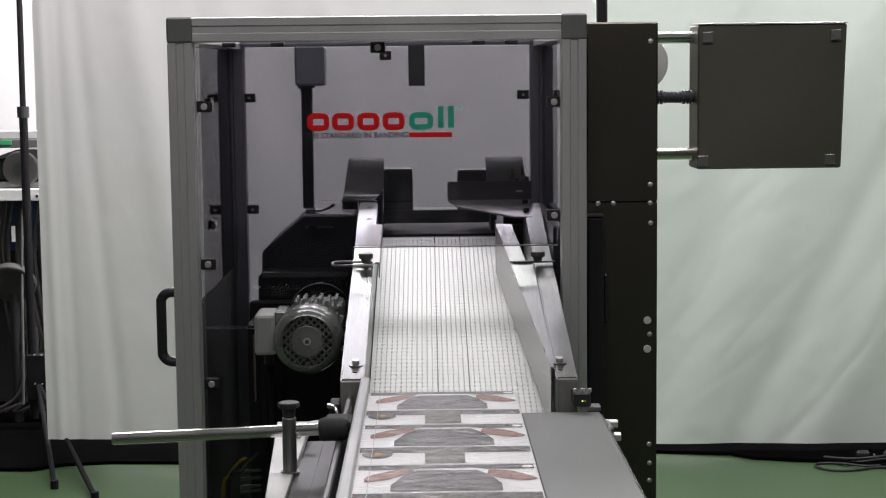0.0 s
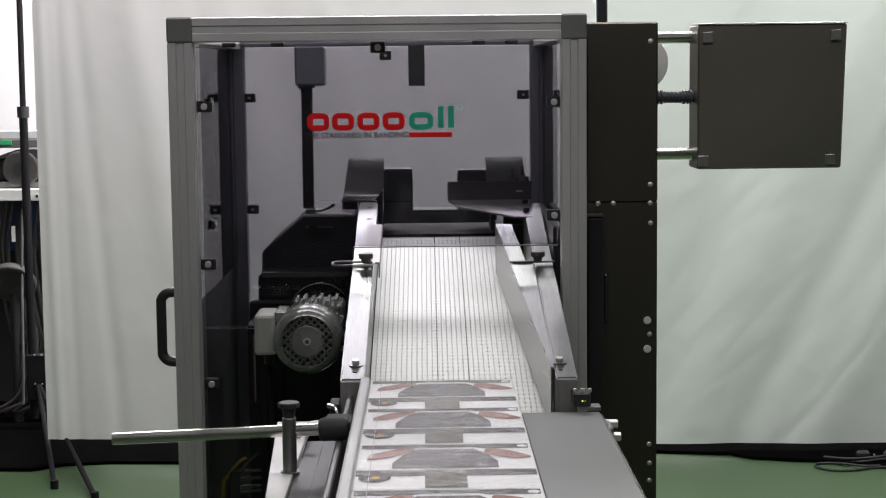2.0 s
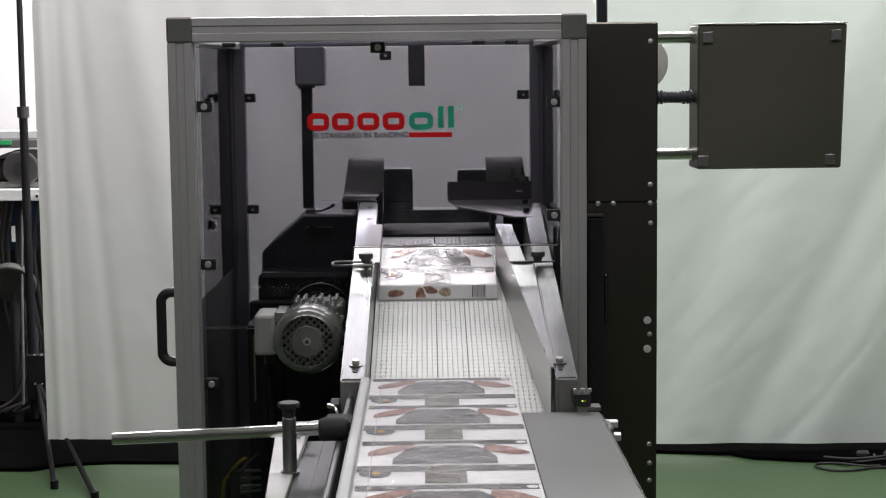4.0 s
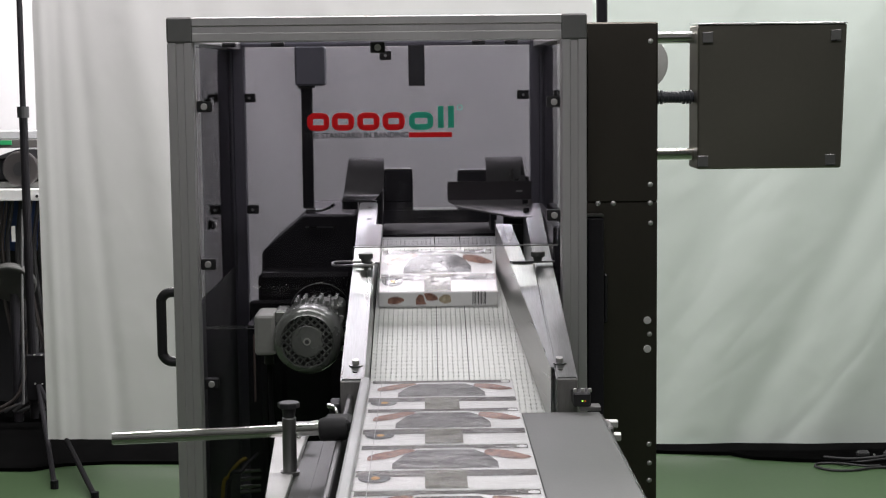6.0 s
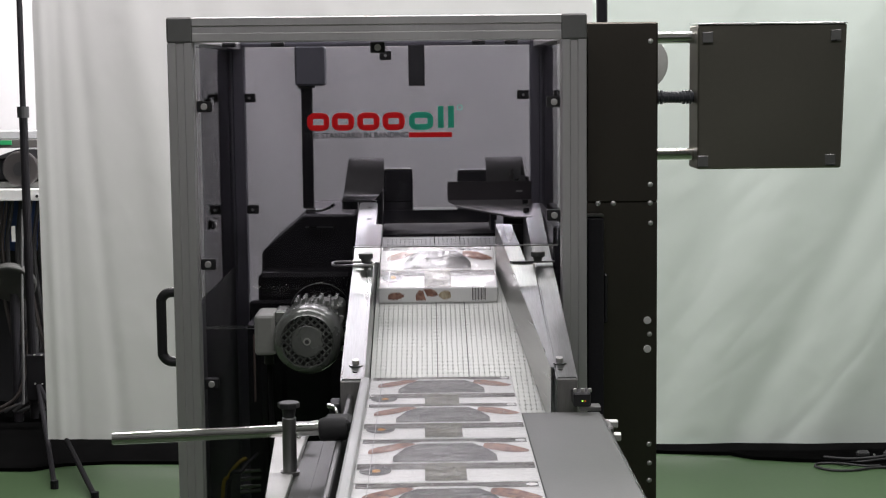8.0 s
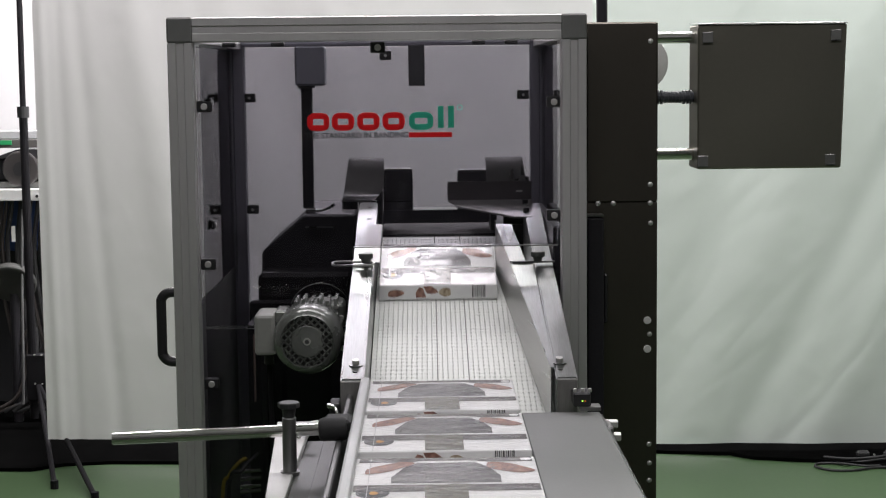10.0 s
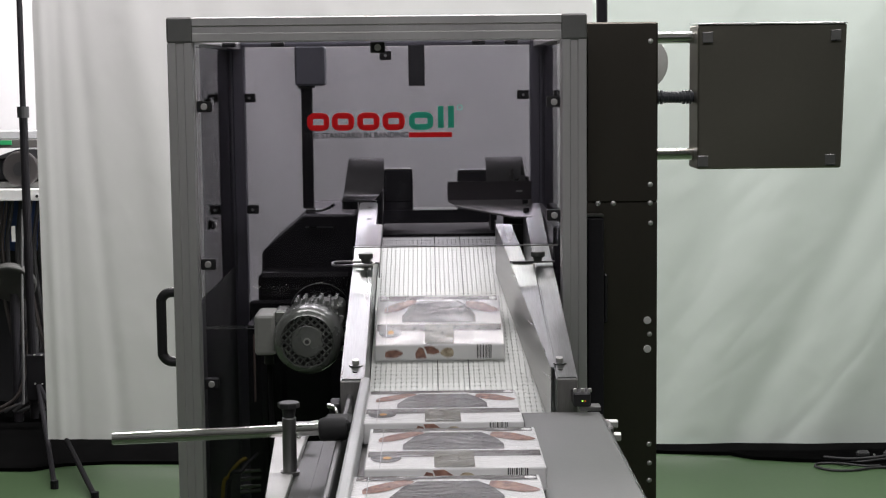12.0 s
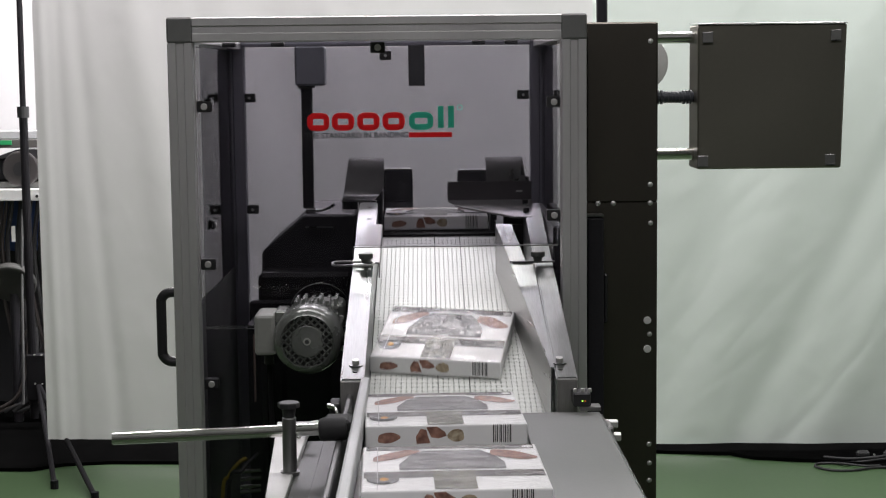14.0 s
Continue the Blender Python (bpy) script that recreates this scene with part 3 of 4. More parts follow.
def incline_conveyor():
    c = thing("incline_conveyor", "stainless inclined conveyor frame with side guides", "conveyor", (0.05, 2.86, 0))
    part("side_rail", bevelled(sloped_block(-0.1395, -0.1015, 2.522, 3.382, -0.01, 0.1), 0.0025), STEEL, c, "brushed stainless side rail")
    part("side_rail", bevelled(sloped_block(0.2025, 0.2365, 2.520, 3.365, -0.01, 0.1), 0.0025), STEEL, c, "brushed stainless side rail")
    part("rail_skirt", sloped_block(-0.1385, -0.1025, 2.53, 3.37, -0.06, -0.01), BLACK_STEEL, c, "dark lower side plate")
    part("bed", sloped_block(-0.096, 0.2, 2.62, 3.43, -0.05, -0.026), STEEL_DULL, c)
    for y in (BELT_Y0 + 0.034, BELT_Y1 - 0.034):
        part("roller", rod((-0.097, y, belt_z(y) - 0.030), (0.198, y, belt_z(y) - 0.030), 0.0205, seg=24), STEEL_DULL, c)
    # adjustable guides
    part("inner_guide", bevelled(sloped_block(-0.118, -0.0885, 3.02, 3.232, 0.1015, 0.1045), 0.001), STEEL_DULL, c, "narrow stainless guide strip")
    part("inner_guide_wall", sloped_block(-0.0910, -0.0885, 3.02, 3.232, 0.075, 0.1015), STEEL_DULL, c)
    part("slant_guide_wall", sloped_block(0.196, 0.198, 2.548, 3.226, 0.006, 0.1015, x0b=0.138, x1b=0.140), SHEET_STEEL, c, "slanting stainless guide wall")
    part("slant_guide_flange", bevelled(sloped_block(0.196, 0.2015, 2.548, 3.01, 0.1015, 0.1045, x0b=0.157, x1b=0.1995), 0.0008), STEEL, c, "stainless guide flange")
    part("slant_guide_flange", bevelled(sloped_block(0.156, 0.186, 3.018, 3.226, 0.1015, 0.1045, x0b=0.138, x1b=0.170), 0.0008), STEEL, c, "stainless guide flange")
    y, z = 3.010, on_belt(3.010, 0.1045)
    loop = []
    for cx, a0 in ((-0.167, 90), (-0.109, -90)):
        loop += [(cx + 0.010 * math.cos(radians(a)), 0.010 * math.sin(radians(a))) for a in range(a0, a0 + 181, 20)]
    loop.append(loop[0])
    bm = pipe([(u, y + v, on_belt(y + v, 0.1062)) for u, v in loop], 0.0026, seg=8, smooth_steps=2)
    part("slot_bar", bm, BOLT, c, "slotted steel bar with a rounded end", True)
    part("slot_bar", block(0.160, 0.240, y - 0.004, y + 0.004, z, z + 0.003, 0.0008), STEEL_GREY, c, "flat steel bar")
    for kx in (-0.114, 0.208):
        thumb_knob(c, kx, y - 0.001, z + 0.003)
    # folded front ends of the rails
    for x0, x1 in ((-0.1390, -0.1020), (0.2030, 0.2360)):
        e = block(x0, x1, 2.5165, 2.5195, on_belt(2.52, -0.045), on_belt(2.52, 0.0985), 0.0012)
        part("rail_end", e, RAIL_END, c, "folded satin steel end plate")
    for x in (-0.1165, 0.212):
        y = 2.577
        z = on_belt(y, 0.1)
        w = part("washer", rod((x, y, z), (x, y - 0.0004, z + 0.0016), 0.0115, seg=20), STEEL, c)
        part("hex_bolt", rod((x, y - 0.0004, z + 0.0015), (x, y - 0.0022, z + 0.0085), 0.0062, seg=6), BOLT, w)
        for dy in (-0.027, 0.70, 0.77):
            part("bolt_hole", rod((x, y + dy, on_belt(y + dy, 0.0995)), (x, y + dy, on_belt(y + dy, 0.1006)), 0.0038), BLACK, c)
    # legs under the conveyor
    for x in (-0.12, 0.22):
        part("leg", block(x - 0.015, x + 0.015, 2.7, 2.73, 0, 0.89), STEEL_DULL, c)
    part("clip_plate", block(-0.156, -0.1395, 2.50, 2.55, 0.925, 0.940, 0.002), BLACK, c, "black side clip")
    part("clip_pin", pipe([(-0.158, 2.50, 0.938), (-0.146, 2.495, 0.934), (-0.142, 2.49, 0.920), (-0.145, 2.49, 0.905)], 0.0035), CHROME, c, "bright latch")
    return c


incline_conveyor()


def drive_motor():
    """Round finned motor with a fan grille and a terminal box."""
    cx, cz, y0 = -0.2075, 0.9985, 2.75
    m = thing("drive_motor", "grey electric drive motor with round fan grille", "motor", (cx, 2.85, cz))
    bm = bmesh.new()
    prof = [(0.0435, y0 + 0.002), (0.0455, y0 - 0.001), (0.052, y0 + 0.002), (0.0575, y0 + 0.010), (0.0598, y0 + 0.022), (0.0598, y0 + 0.060), (0.055, y0 + 0.061), (0.055, y0 + 0.13)]
    n = 40
    rings = [[bm.verts.new((cx + r * math.cos(2 * math.pi * k / n), y, cz + r * math.sin(2 * math.pi * k / n))) for k in range(n)] for r, y in prof]
    for A, B in zip(rings, rings[1:]):
        for k in range(n):
            bm.faces.new((A[k], A[(k + 1) % n], B[(k + 1) % n], B[k]))
    bm.faces.new(rings[-1])
    part("fan_cover", bm, MOTOR_GREY, m, "grey fan cowl", True)
    part("fan", rod((cx, y0 + 0.012, cz), (cx, y0 + 0.016, cz), 0.044, seg=32), MOTOR_DARK, m, "dark fan behind the grille")
    # grille: hub disc and slanting bars
    g = part("grille", rod((cx, y0 + 0.0012, cz), (cx, y0 + 0.005, cz), 0.0275, seg=32, bevel=0.001), MOTOR_GREY, m, "pressed grille with diamond openings")
    for a in (45, -45):
        for k in range(-4, 5):
            off = k * 0.0092
            half = math.sqrt(max(0.044 ** 2 - off * off, 0))
            ca, sa = math.cos(radians(a)), math.sin(radians(a))
            p = Vector((cx - off * sa, y0 + 0.003, cz + off * ca))
            d = Vector((ca, 0, sa)) * half
            bm = rod(p - d, p + d, 0.0017, seg=6)
            part("grille_bar", bm, MOTOR_GREY, g)
    part("hub_ring", rod((cx, y0 - 0.002, cz), (cx, y0 + 0.002, cz), 0.0065, seg=20), BOLT, g, "bright hub ring")
    part("hub_hole", rod((cx, y0 - 0.003, cz), (cx, y0, cz), 0.0038, seg=16), MOTOR_DARK, g)
    for k in range(20):
        a = 2 * math.pi * k / 20
        u = Vector((math.cos(a), 0, math.sin(a)))
        p = Vector((cx, 0, cz)) + u * 0.056
        part("fin", rod((p.x, y0 + 0.064, p.z), (p.x, y0 + 0.128, p.z), 0.0026, seg=6), MOTOR_GREY, m)
    part("terminal_box", block(-0.302, -0.266, 2.79, 2.88, 0.968, 1.040, 0.006, seg=2), plain("pale_box_paint", (0.30, 0.305, 0.285), 0.42), m, "pale grey terminal box")
    part("box_neck", block(-0.267, -0.245, 2.80, 2.87, 0.975, 1.045, 0.003), MOTOR_GREY, m)
    part("box_screw", rod((-0.268, 2.789, 0.974), (-0.268, 2.791, 0.974), 0.003), BOLT, m)
    gb = part("gearbox", block(-0.225, -0.150, 2.90, 2.97, 0.945, 1.048, 0.012, seg=2), MOTOR_GREY, m, "cast gearbox")
    for k in range(6):
        part("gear_rib", block(-0.235 + 0.014 * k, -0.229 + 0.014 * k, 2.82, 2.90, 1.050, 1.059 + 0.003 * (k % 2)), MOTOR_GREY, gb)
    for x, z in ((-0.165, 1.050), (-0.156, 1.03), (-0.155, 1.0), (-0.156, 0.975)):
        bolt(gb, (x, 2.90, z - 0.012), 0.005, 0.01, hexed=True)
    part("gland", rod((-0.282, 2.84, 0.972), (-0.282, 2.84, 0.945), 0.009, seg=12), BLACK, m, "black cable gland")
    part("motor_cable", pipe([(-0.282, 2.84, 0.945), (-0.28, 2.86, 0.8), (-0.27, 2.9, 0.6), (-0.25, 2.95, 0.3)], 0.005), STAND_BLACK, m, "black cable")
    part("bracket", block(-0.165, -0.1395, 2.90, 2.98, 0.94, 1.0), BLACK_STEEL, m)
    return m


drive_motor()

# ---- infeed conveyor ----


def infeed_conveyor():
    c = thing("infeed_conveyor", "long flat infeed conveyor with a grey steel side deck", "conveyor", (0.05, 0.6, 0))
    part("bed", block(-0.102, 0.143, -1.45, 2.466, 0.885, 0.9285, 0.002), STEEL_DULL, c)
    part("side_deck", block(0.1435, 0.2655, -1.45, 2.463, 0.915, 0.9305, 0.0015), DECK, c, "flat grey steel deck plate")
    part("deck_edge", block(0.2655, 0.2685, -1.45, 2.455, 0.88, 0.928), STEEL, c)
    part("frame_beam", block(-0.16, -0.128, -1.45, 2.42, 0.86, 0.905, 0.002), STEEL_GREY, c)
    part("angle_rail", block(-0.1285, -0.120, -1.45, 2.53, 0.90, 0.952, 0.002), STEEL_GREY, c, "stainless angle rail")
    part("angle_foot", block(-0.185, -0.1285, -1.45, 2.40, 0.900, 0.904), STEEL_GREY, c)
    for y in (-1.2, 0.4, 2.1):
        for x in (-0.12, 0.23):
            part("leg", block(x - 0.02, x + 0.02, y, y + 0.04, 0, 0.88), STEEL_DULL, c)
    for x, y, z in ((0.2685, 2.44, 0.916), (0.2685, 2.40, 0.905)):
        bolt(c, (x, y, z), 0.007, 0.022, (1, 0, 0), hexed=True)
    part("bearing", block(0.2685, 0.279, 2.39, 2.45, 0.89, 0.922, 0.003), STEEL_DULL, c)
    return c


infeed_conveyor()


def side_guide():
    s = thing("side_guide", "pale grey side guide held by a round rod", "conveyor guide", (-0.3, 2.2, 0.9))
    b = block(-0.1075, -0.0925, -1.4, 2.535, 0.938, 0.976, 0.004, seg=2)
    part("guide_bar", b, GUIDE_GREY, s, "pale grey plastic guide bar")
    r = part("guide_rod", rod((-0.437, 2.2, 0.956), (-0.128, 2.2, 0.967), 0.0083, seg=24, bevel=0.001), CHROME, s, "polished round steel rod")
    part("clamp_post", rod((-0.1925, 2.195, 0.904), (-0.1925, 2.195, 0.985), 0.0098, seg=24, bevel=0.002), STEEL_DULL, s, "round steel clamp post")
    part("post_foot", rod((-0.1925, 2.195, 0.904), (-0.1925, 2.195, 0.909), 0.0135, seg=24), STEEL_DULL, s)
    k = part("clamp_knob", rod((-0.1925, 2.195, 0.985), (-0.1925, 2.195, 0.998), 0.008, r2=0.010), BLACK, s, "black clamp knob")
    part("knob_head", rod((-0.1925, 2.195, 0.998), (-0.1925, 2.195, 1.006), 0.0155, seg=8, bevel=0.002), BLACK, k)
    part("rod_clamp", rod((-0.152, 2.2, 0.9655), (-0.112, 2.2, 0.967), 0.0165, seg=24, bevel=0.006), RUBBER, s, "black rubber rod clamp", True)
    part("clamp_arm", block(-0.145, -0.1075, 2.19, 2.24, 0.963, 0.980, 0.004), RUBBER, s)
    return s


side_guide()


def mount_bracket():
    p = thing("mount_bracket", "white coated mounting bracket beside the conveyor", "bracket", (-0.2, 2.4, 0))
    part("plate", prism([(-0.232, 2.44, 0.926), (-0.180, 2.44, 0.926), (-0.192, 2.05, 0.898), (-0.215, 2.05, 0.898)], (0, 0, -0.012), bevel=0.001), WHITE_PLATE, p)
    part("stay", block(-0.225, -0.185, 2.3, 2.33, 0, 0.896), STEEL_DULL, p)
    part("pipe_loop", pipe([(-0.195, 2.35, 0.922), (-0.18, 2.36, 0.936), (-0.165, 2.37, 0.938)], 0.005), WHITE_PLATE, p)
    return p


mount_bracket()


def optical_sensor():
    s = thing("optical_sensor", "small black optical sensor with glowing indicators", "sensor", (0.235, 2.5, 0.93))
    part("bracket", block(0.236, 0.268, 2.47, 2.5, 0.9305, 0.936), STEEL_DULL, s)
    part("body", block(0.226, 0.253, 2.475, 2.52, 0.936, 0.957, 0.002), BLACK, s)
    part("indicator", block(0.2385, 0.2405, 2.4738, 2.4748, 0.944, 0.9462), SENSOR_GREEN, s, "glowing green light")
    part("indicator", block(0.243, 0.2445, 2.4738, 2.4748, 0.944, 0.946), SENSOR_RED, s, "dim amber light")
    for x in (0.229, 0.241, 0.252):
        bolt(s, (x, 2.485, 0.957), 0.003, 0.006, (0, 0, 1))
    return s


optical_sensor()

# ---- cabinet and operator panel ----


def cabinet():
    c = thing("control_cabinet", "tall dark stainless control cabinet with riveted front", "cabinet", (0.37, 3.3, 0))
    part("upper_body", block(0.304, 0.438, 3.05, 3.55, 1.2085, 1.547, 0.003), STEEL_DARK, c)
    part("lower_body", block(0.304, 0.4375, 3.0505, 3.55, 0.0, 1.2083), STEEL_DARK, c)
    for x, z in ((0.424, 1.511), (0.424, 1.242), (0.424, 1.207), (0.425, 1.169), (0.4235, 0.956), (0.423, 0.742), (0.424, 0.705), (0.424, 0.671), (0.354, 1.207), (0.325, 1.207)):
        bm = bmesh.new()
        bmesh.ops.create_uvsphere(bm, u_segments=12, v_segments=6, radius=0.005, matrix=Matrix.Translation((x, 3.05, z)) @ Matrix.Diagonal((1, 0.5, 1, 1)))
        part("rivet", bm, BOLT, c, "", True)
    for z in (0.983, 0.928):
        part("screw", rod((0.419, 3.045, z), (0.419, 3.05, z), 0.0075, seg=16, bevel=0.0015), WHITE_PLATE, c, "pale screw head")
    part("side_box", block(0.301, 0.331, 3.0, 3.046, 0.80, 1.184, 0.002), BLACK_STEEL, c, "black housing beside the cabinet")
    part("side_box_rim", prism([(0.296, 3.0, 1.187), (0.331, 3.0, 1.187), (0.331, 3.0, 1.190), (0.296, 3.0, 1.190)], (0, 0.04, 0)), STEEL, c, "bright rim")
    part("side_handle", block(0.334, 0.342, 3.035, 3.05, 0.98, 1.075, 0.003), BLACK, c, "black recessed handle")
    return c


cabinet()


def operator_panel():
    p = thing("operator_panel", "dark stainless operator panel box seen from its back", "control panel", (0.65, 3.1, 1.4))
    body = prism([(0.513, 3.05, 1.2695), (0.785, 3.05, 1.270), (0.793, 3.05, 1.541), (0.513, 3.05, 1.541)], (0, 0.10, 0), bevel=0.003)
    part("body", body, PANEL_STEEL, p)
    part("top_rim", prism([(0.5125, 3.049, 1.5412), (0.793, 3.049, 1.5412), (0.793, 3.15, 1.547), (0.5125, 3.15, 1.545)], (0, 0, 0.0012)), STEEL_GREY, p, "bright top rim")
    for x, z in ((0.531, 1.517), (0.772, 1.519), (0.523, 1.285), (0.764, 1.286)):
        t = part("corner_tab", block(x - 0.010, x + 0.010, 3.0475, 3.0496, z - 0.010, z + 0.010, 0.0008), STEEL_DULL, p, "welded corner tab")
        part("tab_lip", block(x - 0.0095, x + 0.0095, 3.044, 3.0475, z - 0.0105, z - 0.0085), STEEL, t)
    for z in (1.5185, 1.297):
        part("arm", rod((0.437, 3.1, z), (0.513, 3.1, z), 0.0115, seg=20), CHROME, p, "polished support tube")
    g = part("cable_gland", rod((0.437, 3.1, 1.4055), (0.513, 3.1, 1.4055), 0.0095, seg=16), plain("grey_gland_plastic", (0.05, 0.055, 0.065), 0.5), p, "dark corrugated cable gland")
    for x in (0.445, 0.452, 0.459, 0.466, 0.473, 0.480, 0.487, 0.494, 0.501, 0.507):
        part("gland_rib", rod((x - 0.002, 3.1, 1.4055), (x + 0.002, 3.1, 1.4055), 0.0135 if x < 0.455 or x > 0.49 else 0.0115, seg=14), g.data.materials[0], g)
    return p


operator_panel()
solid("film_reel", "pale grey banding film reel behind the cabinet", "reel", rod((0.478, 3.60, 1.475), (0.478, 3.64, 1.475), 0.062, seg=40, bevel=0.003), plain("pale_reel", (0.50, 0.50, 0.48), 0.6), smooth=True)
part("reel_axle", rod((0.484, 3.553, 1.475), (0.484, 3.60, 1.475), 0.01), STEEL_DULL, bpy.data.objects["film_reel"])
part("reel_bracket", block(0.40, 0.494, 3.5505, 3.556, 1.462, 1.488), STEEL_DULL, bpy.data.objects["film_reel"])

# ---- behind the machine ----


def outlet_chute():
    c = thing("outlet_chute", "plain stainless outlet chute behind the machine", "chute", (0.02, 4.8, 0))
    part("bed", prism([(-0.10, 3.74, 1.1115), (0.145, 3.74, 1.1115), (0.145, 5.92, 0.098), (-0.10, 5.92, 0.098)], (0, 0, -0.012)), STAND_BLACK, c)
    # unseen hood, added to shut the bright cloth out of the tunnel mouth
    part("hood", prism([(-0.10, 3.95, 1.086), (0.145, 3.95, 1.086), (0.145, 5.92, 0.160), (-0.10, 5.92, 0.160)], (0, 0, 0.004)), BLACK_STEEL, c, "added black hood that keeps the tunnel mouth dark")
    part("hood_lip", block(-0.128, 0.168, 3.945, 3.975, 1.090, 1.1245), BLACK_STEEL, c, "black front lip of the hood")
    for x0, x1 in ((-0.1045, -0.0325), (0.0765, 0.151)):
        part("hood_plate", block(x0, x1, 3.950, 3.970, 1.1245, 1.20), BLACK_STEEL, c, "black upright plate")
    for x in (-0.104, 0.145):
        part("side_wall", prism([(x, 3.95, 1.089), (x, 3.95, 0.98), (x, 5.92, 0.08), (x, 5.92, 0.163)], (0.004, 0, 0)), BLACK_STEEL, c, "black side wall")
    part("end_stop", block(-0.10, 0.145, 5.92, 5.93, 0.0, 0.15), STEEL_DULL, c)
    for x in (-0.08, 0.125):
        part("leg", block(x - 0.015, x + 0.015, 5.0, 5.03, 0, 0.495), STEEL_DULL, c)
        part("leg", block(x - 0.015, x + 0.015, 4.2, 4.23, 0, 0.867), STEEL_DULL, c)
    return c


outlet_chute()


def base_hoses():
    h = thing("base_hoses", "yellow and black hoses with chrome fittings in the base", "hoses", (-0.37, 3.05, 0))
    part("hose", pipe([(-0.352, 3.06, 0.722), (-0.366, 3.05, 0.715), (-0.385, 3.05, 0.69), (-0.398, 3.05, 0.65), (-0.40, 3.05, 0.4), (-0.40, 3.05, 0.0)], 0.004), YELLOW, h, "yellow air hose")
    part("hose", pipe([(-0.33, 3.07, 0.73), (-0.36, 3.05, 0.70), (-0.385, 3.04, 0.66), (-0.39, 3.04, 0.3), (-0.39, 3.04, 0.0)], 0.004), BLACK, h, "black air hose")
    for z in (0.695, 0.68, 0.665, 0.655):
        part("fitting", rod((-0.365, 3.06, z), (-0.325, 3.06, z + 0.004), 0.0042, seg=10), CHROME, h, "chrome fitting")
    part("thin_rod", rod((-0.331, 3.05, 0.834), (-0.331, 3.05, 0.965), 0.002, seg=8), plain("tan_rod", (0.35, 0.27, 0.22), 0.5), h, "thin tan rod")
    part("carrier", block(-0.345, -0.32, 3.07, 3.17, 0.0, 0.98), BLACK_STEEL, h, "black carrier plate")
    return h


base_hoses()

# ---- behind the cloth ----


def backdrop_stand(x, y, top, foot_spread, lean=0.0):
    s = thing("backdrop_stand", "black metal tripod stand that holds the cloth", "stand", (x, y, 0), "backdrop stands")
    part("pole", rod((x + lean, y, top), (x, y, 1.30), 0.012, seg=14), STAND_BLACK, s)
    part("lower_pole", rod((x, y, 0.06), (x, y, 1.32), 0.017, seg=14), STAND_BLACK, s)
    part("collar", rod((x, y, 1.30), (x, y, 1.345), 0.024, seg=14), BLACK, s)
    part("hub", block(x - 0.02, x + 0.06, y - 0.03, y + 0.03, 0.14, 0.33, 0.004), STAND_BLACK, s, "black tripod hub")
    for k in range(4):
        bolt(s, (x + 0.015 + 0.03 * (k % 2), y - 0.03, 0.21 + 0.12 * (k // 2)), 0.004, 0.003)
    for dx, dy in foot_spread:
        part("leg", rod((x + 0.02, y, 0.205), (x + dx, y + dy, 0.012), 0.010, seg=10), STAND_BLACK, s)
        part("foot", rod((x + dx, y + dy, 0), (x + dx, y + dy, 0.03), 0.014, seg=10), STAND_BLACK, s)
    return s


backdrop_stand(-1.630, 6.6, 2.4, ((0.292, -0.932), (0.47, -1.10), (0.25, 0.55)), 0.004)
backdrop_stand(0.66, 6.15, 2.4, ((0.3, 0.3), (-0.3, 0.3), (0.0, 0.45)))
solid("cross_bar", "black horizontal bar carrying the backdrop cloths", "bar", rod((-1.5, 6.03, 2.31), (2.7, 6.08, 2.31), 0.014, seg=12), BLACK_STEEL)
solid("mast", "black upright mast behind the cabinet", "pole", rod((0.4905, 4.5, 0), (0.4905, 4.5, 2.4), 0.0155, seg=14), BLACK_STEEL)


def floor_drape_shade(name, label, pts):
    bm = prism([(x, y, 0.002) for x, y in pts], (0, 0, 0.012))
    return solid(name, label, "floor cloth", bm, DRAPE_SHADE)


# flat black stands in for the floor's soft shadow; the bulge for clutter
floor_drape_shade("floor_drape_shade", "flat black sheet that stands in for the shade below the backdrop", [(-3.5, 5.97), (-1.75, 5.98), (-1.62, 5.93), (-1.48, 5.92), (-1.38, 5.99), (-1.2, 6.02), (-0.9, 6.0), (-0.4, 6.03), (0.5, 6.12), (0.5, 7.5), (-3.5, 7.5)])
floor_drape_shade("floor_drape_shade", "black cloth bunched on the floor below the backdrop", [(0.51, 6.12), (0.9, 6.075), (1.15, 6.03), (1.22, 5.96), (1.45, 5.90), (1.7, 5.79), (2.8, 5.6), (2.8, 7.5), (0.51, 7.5)])


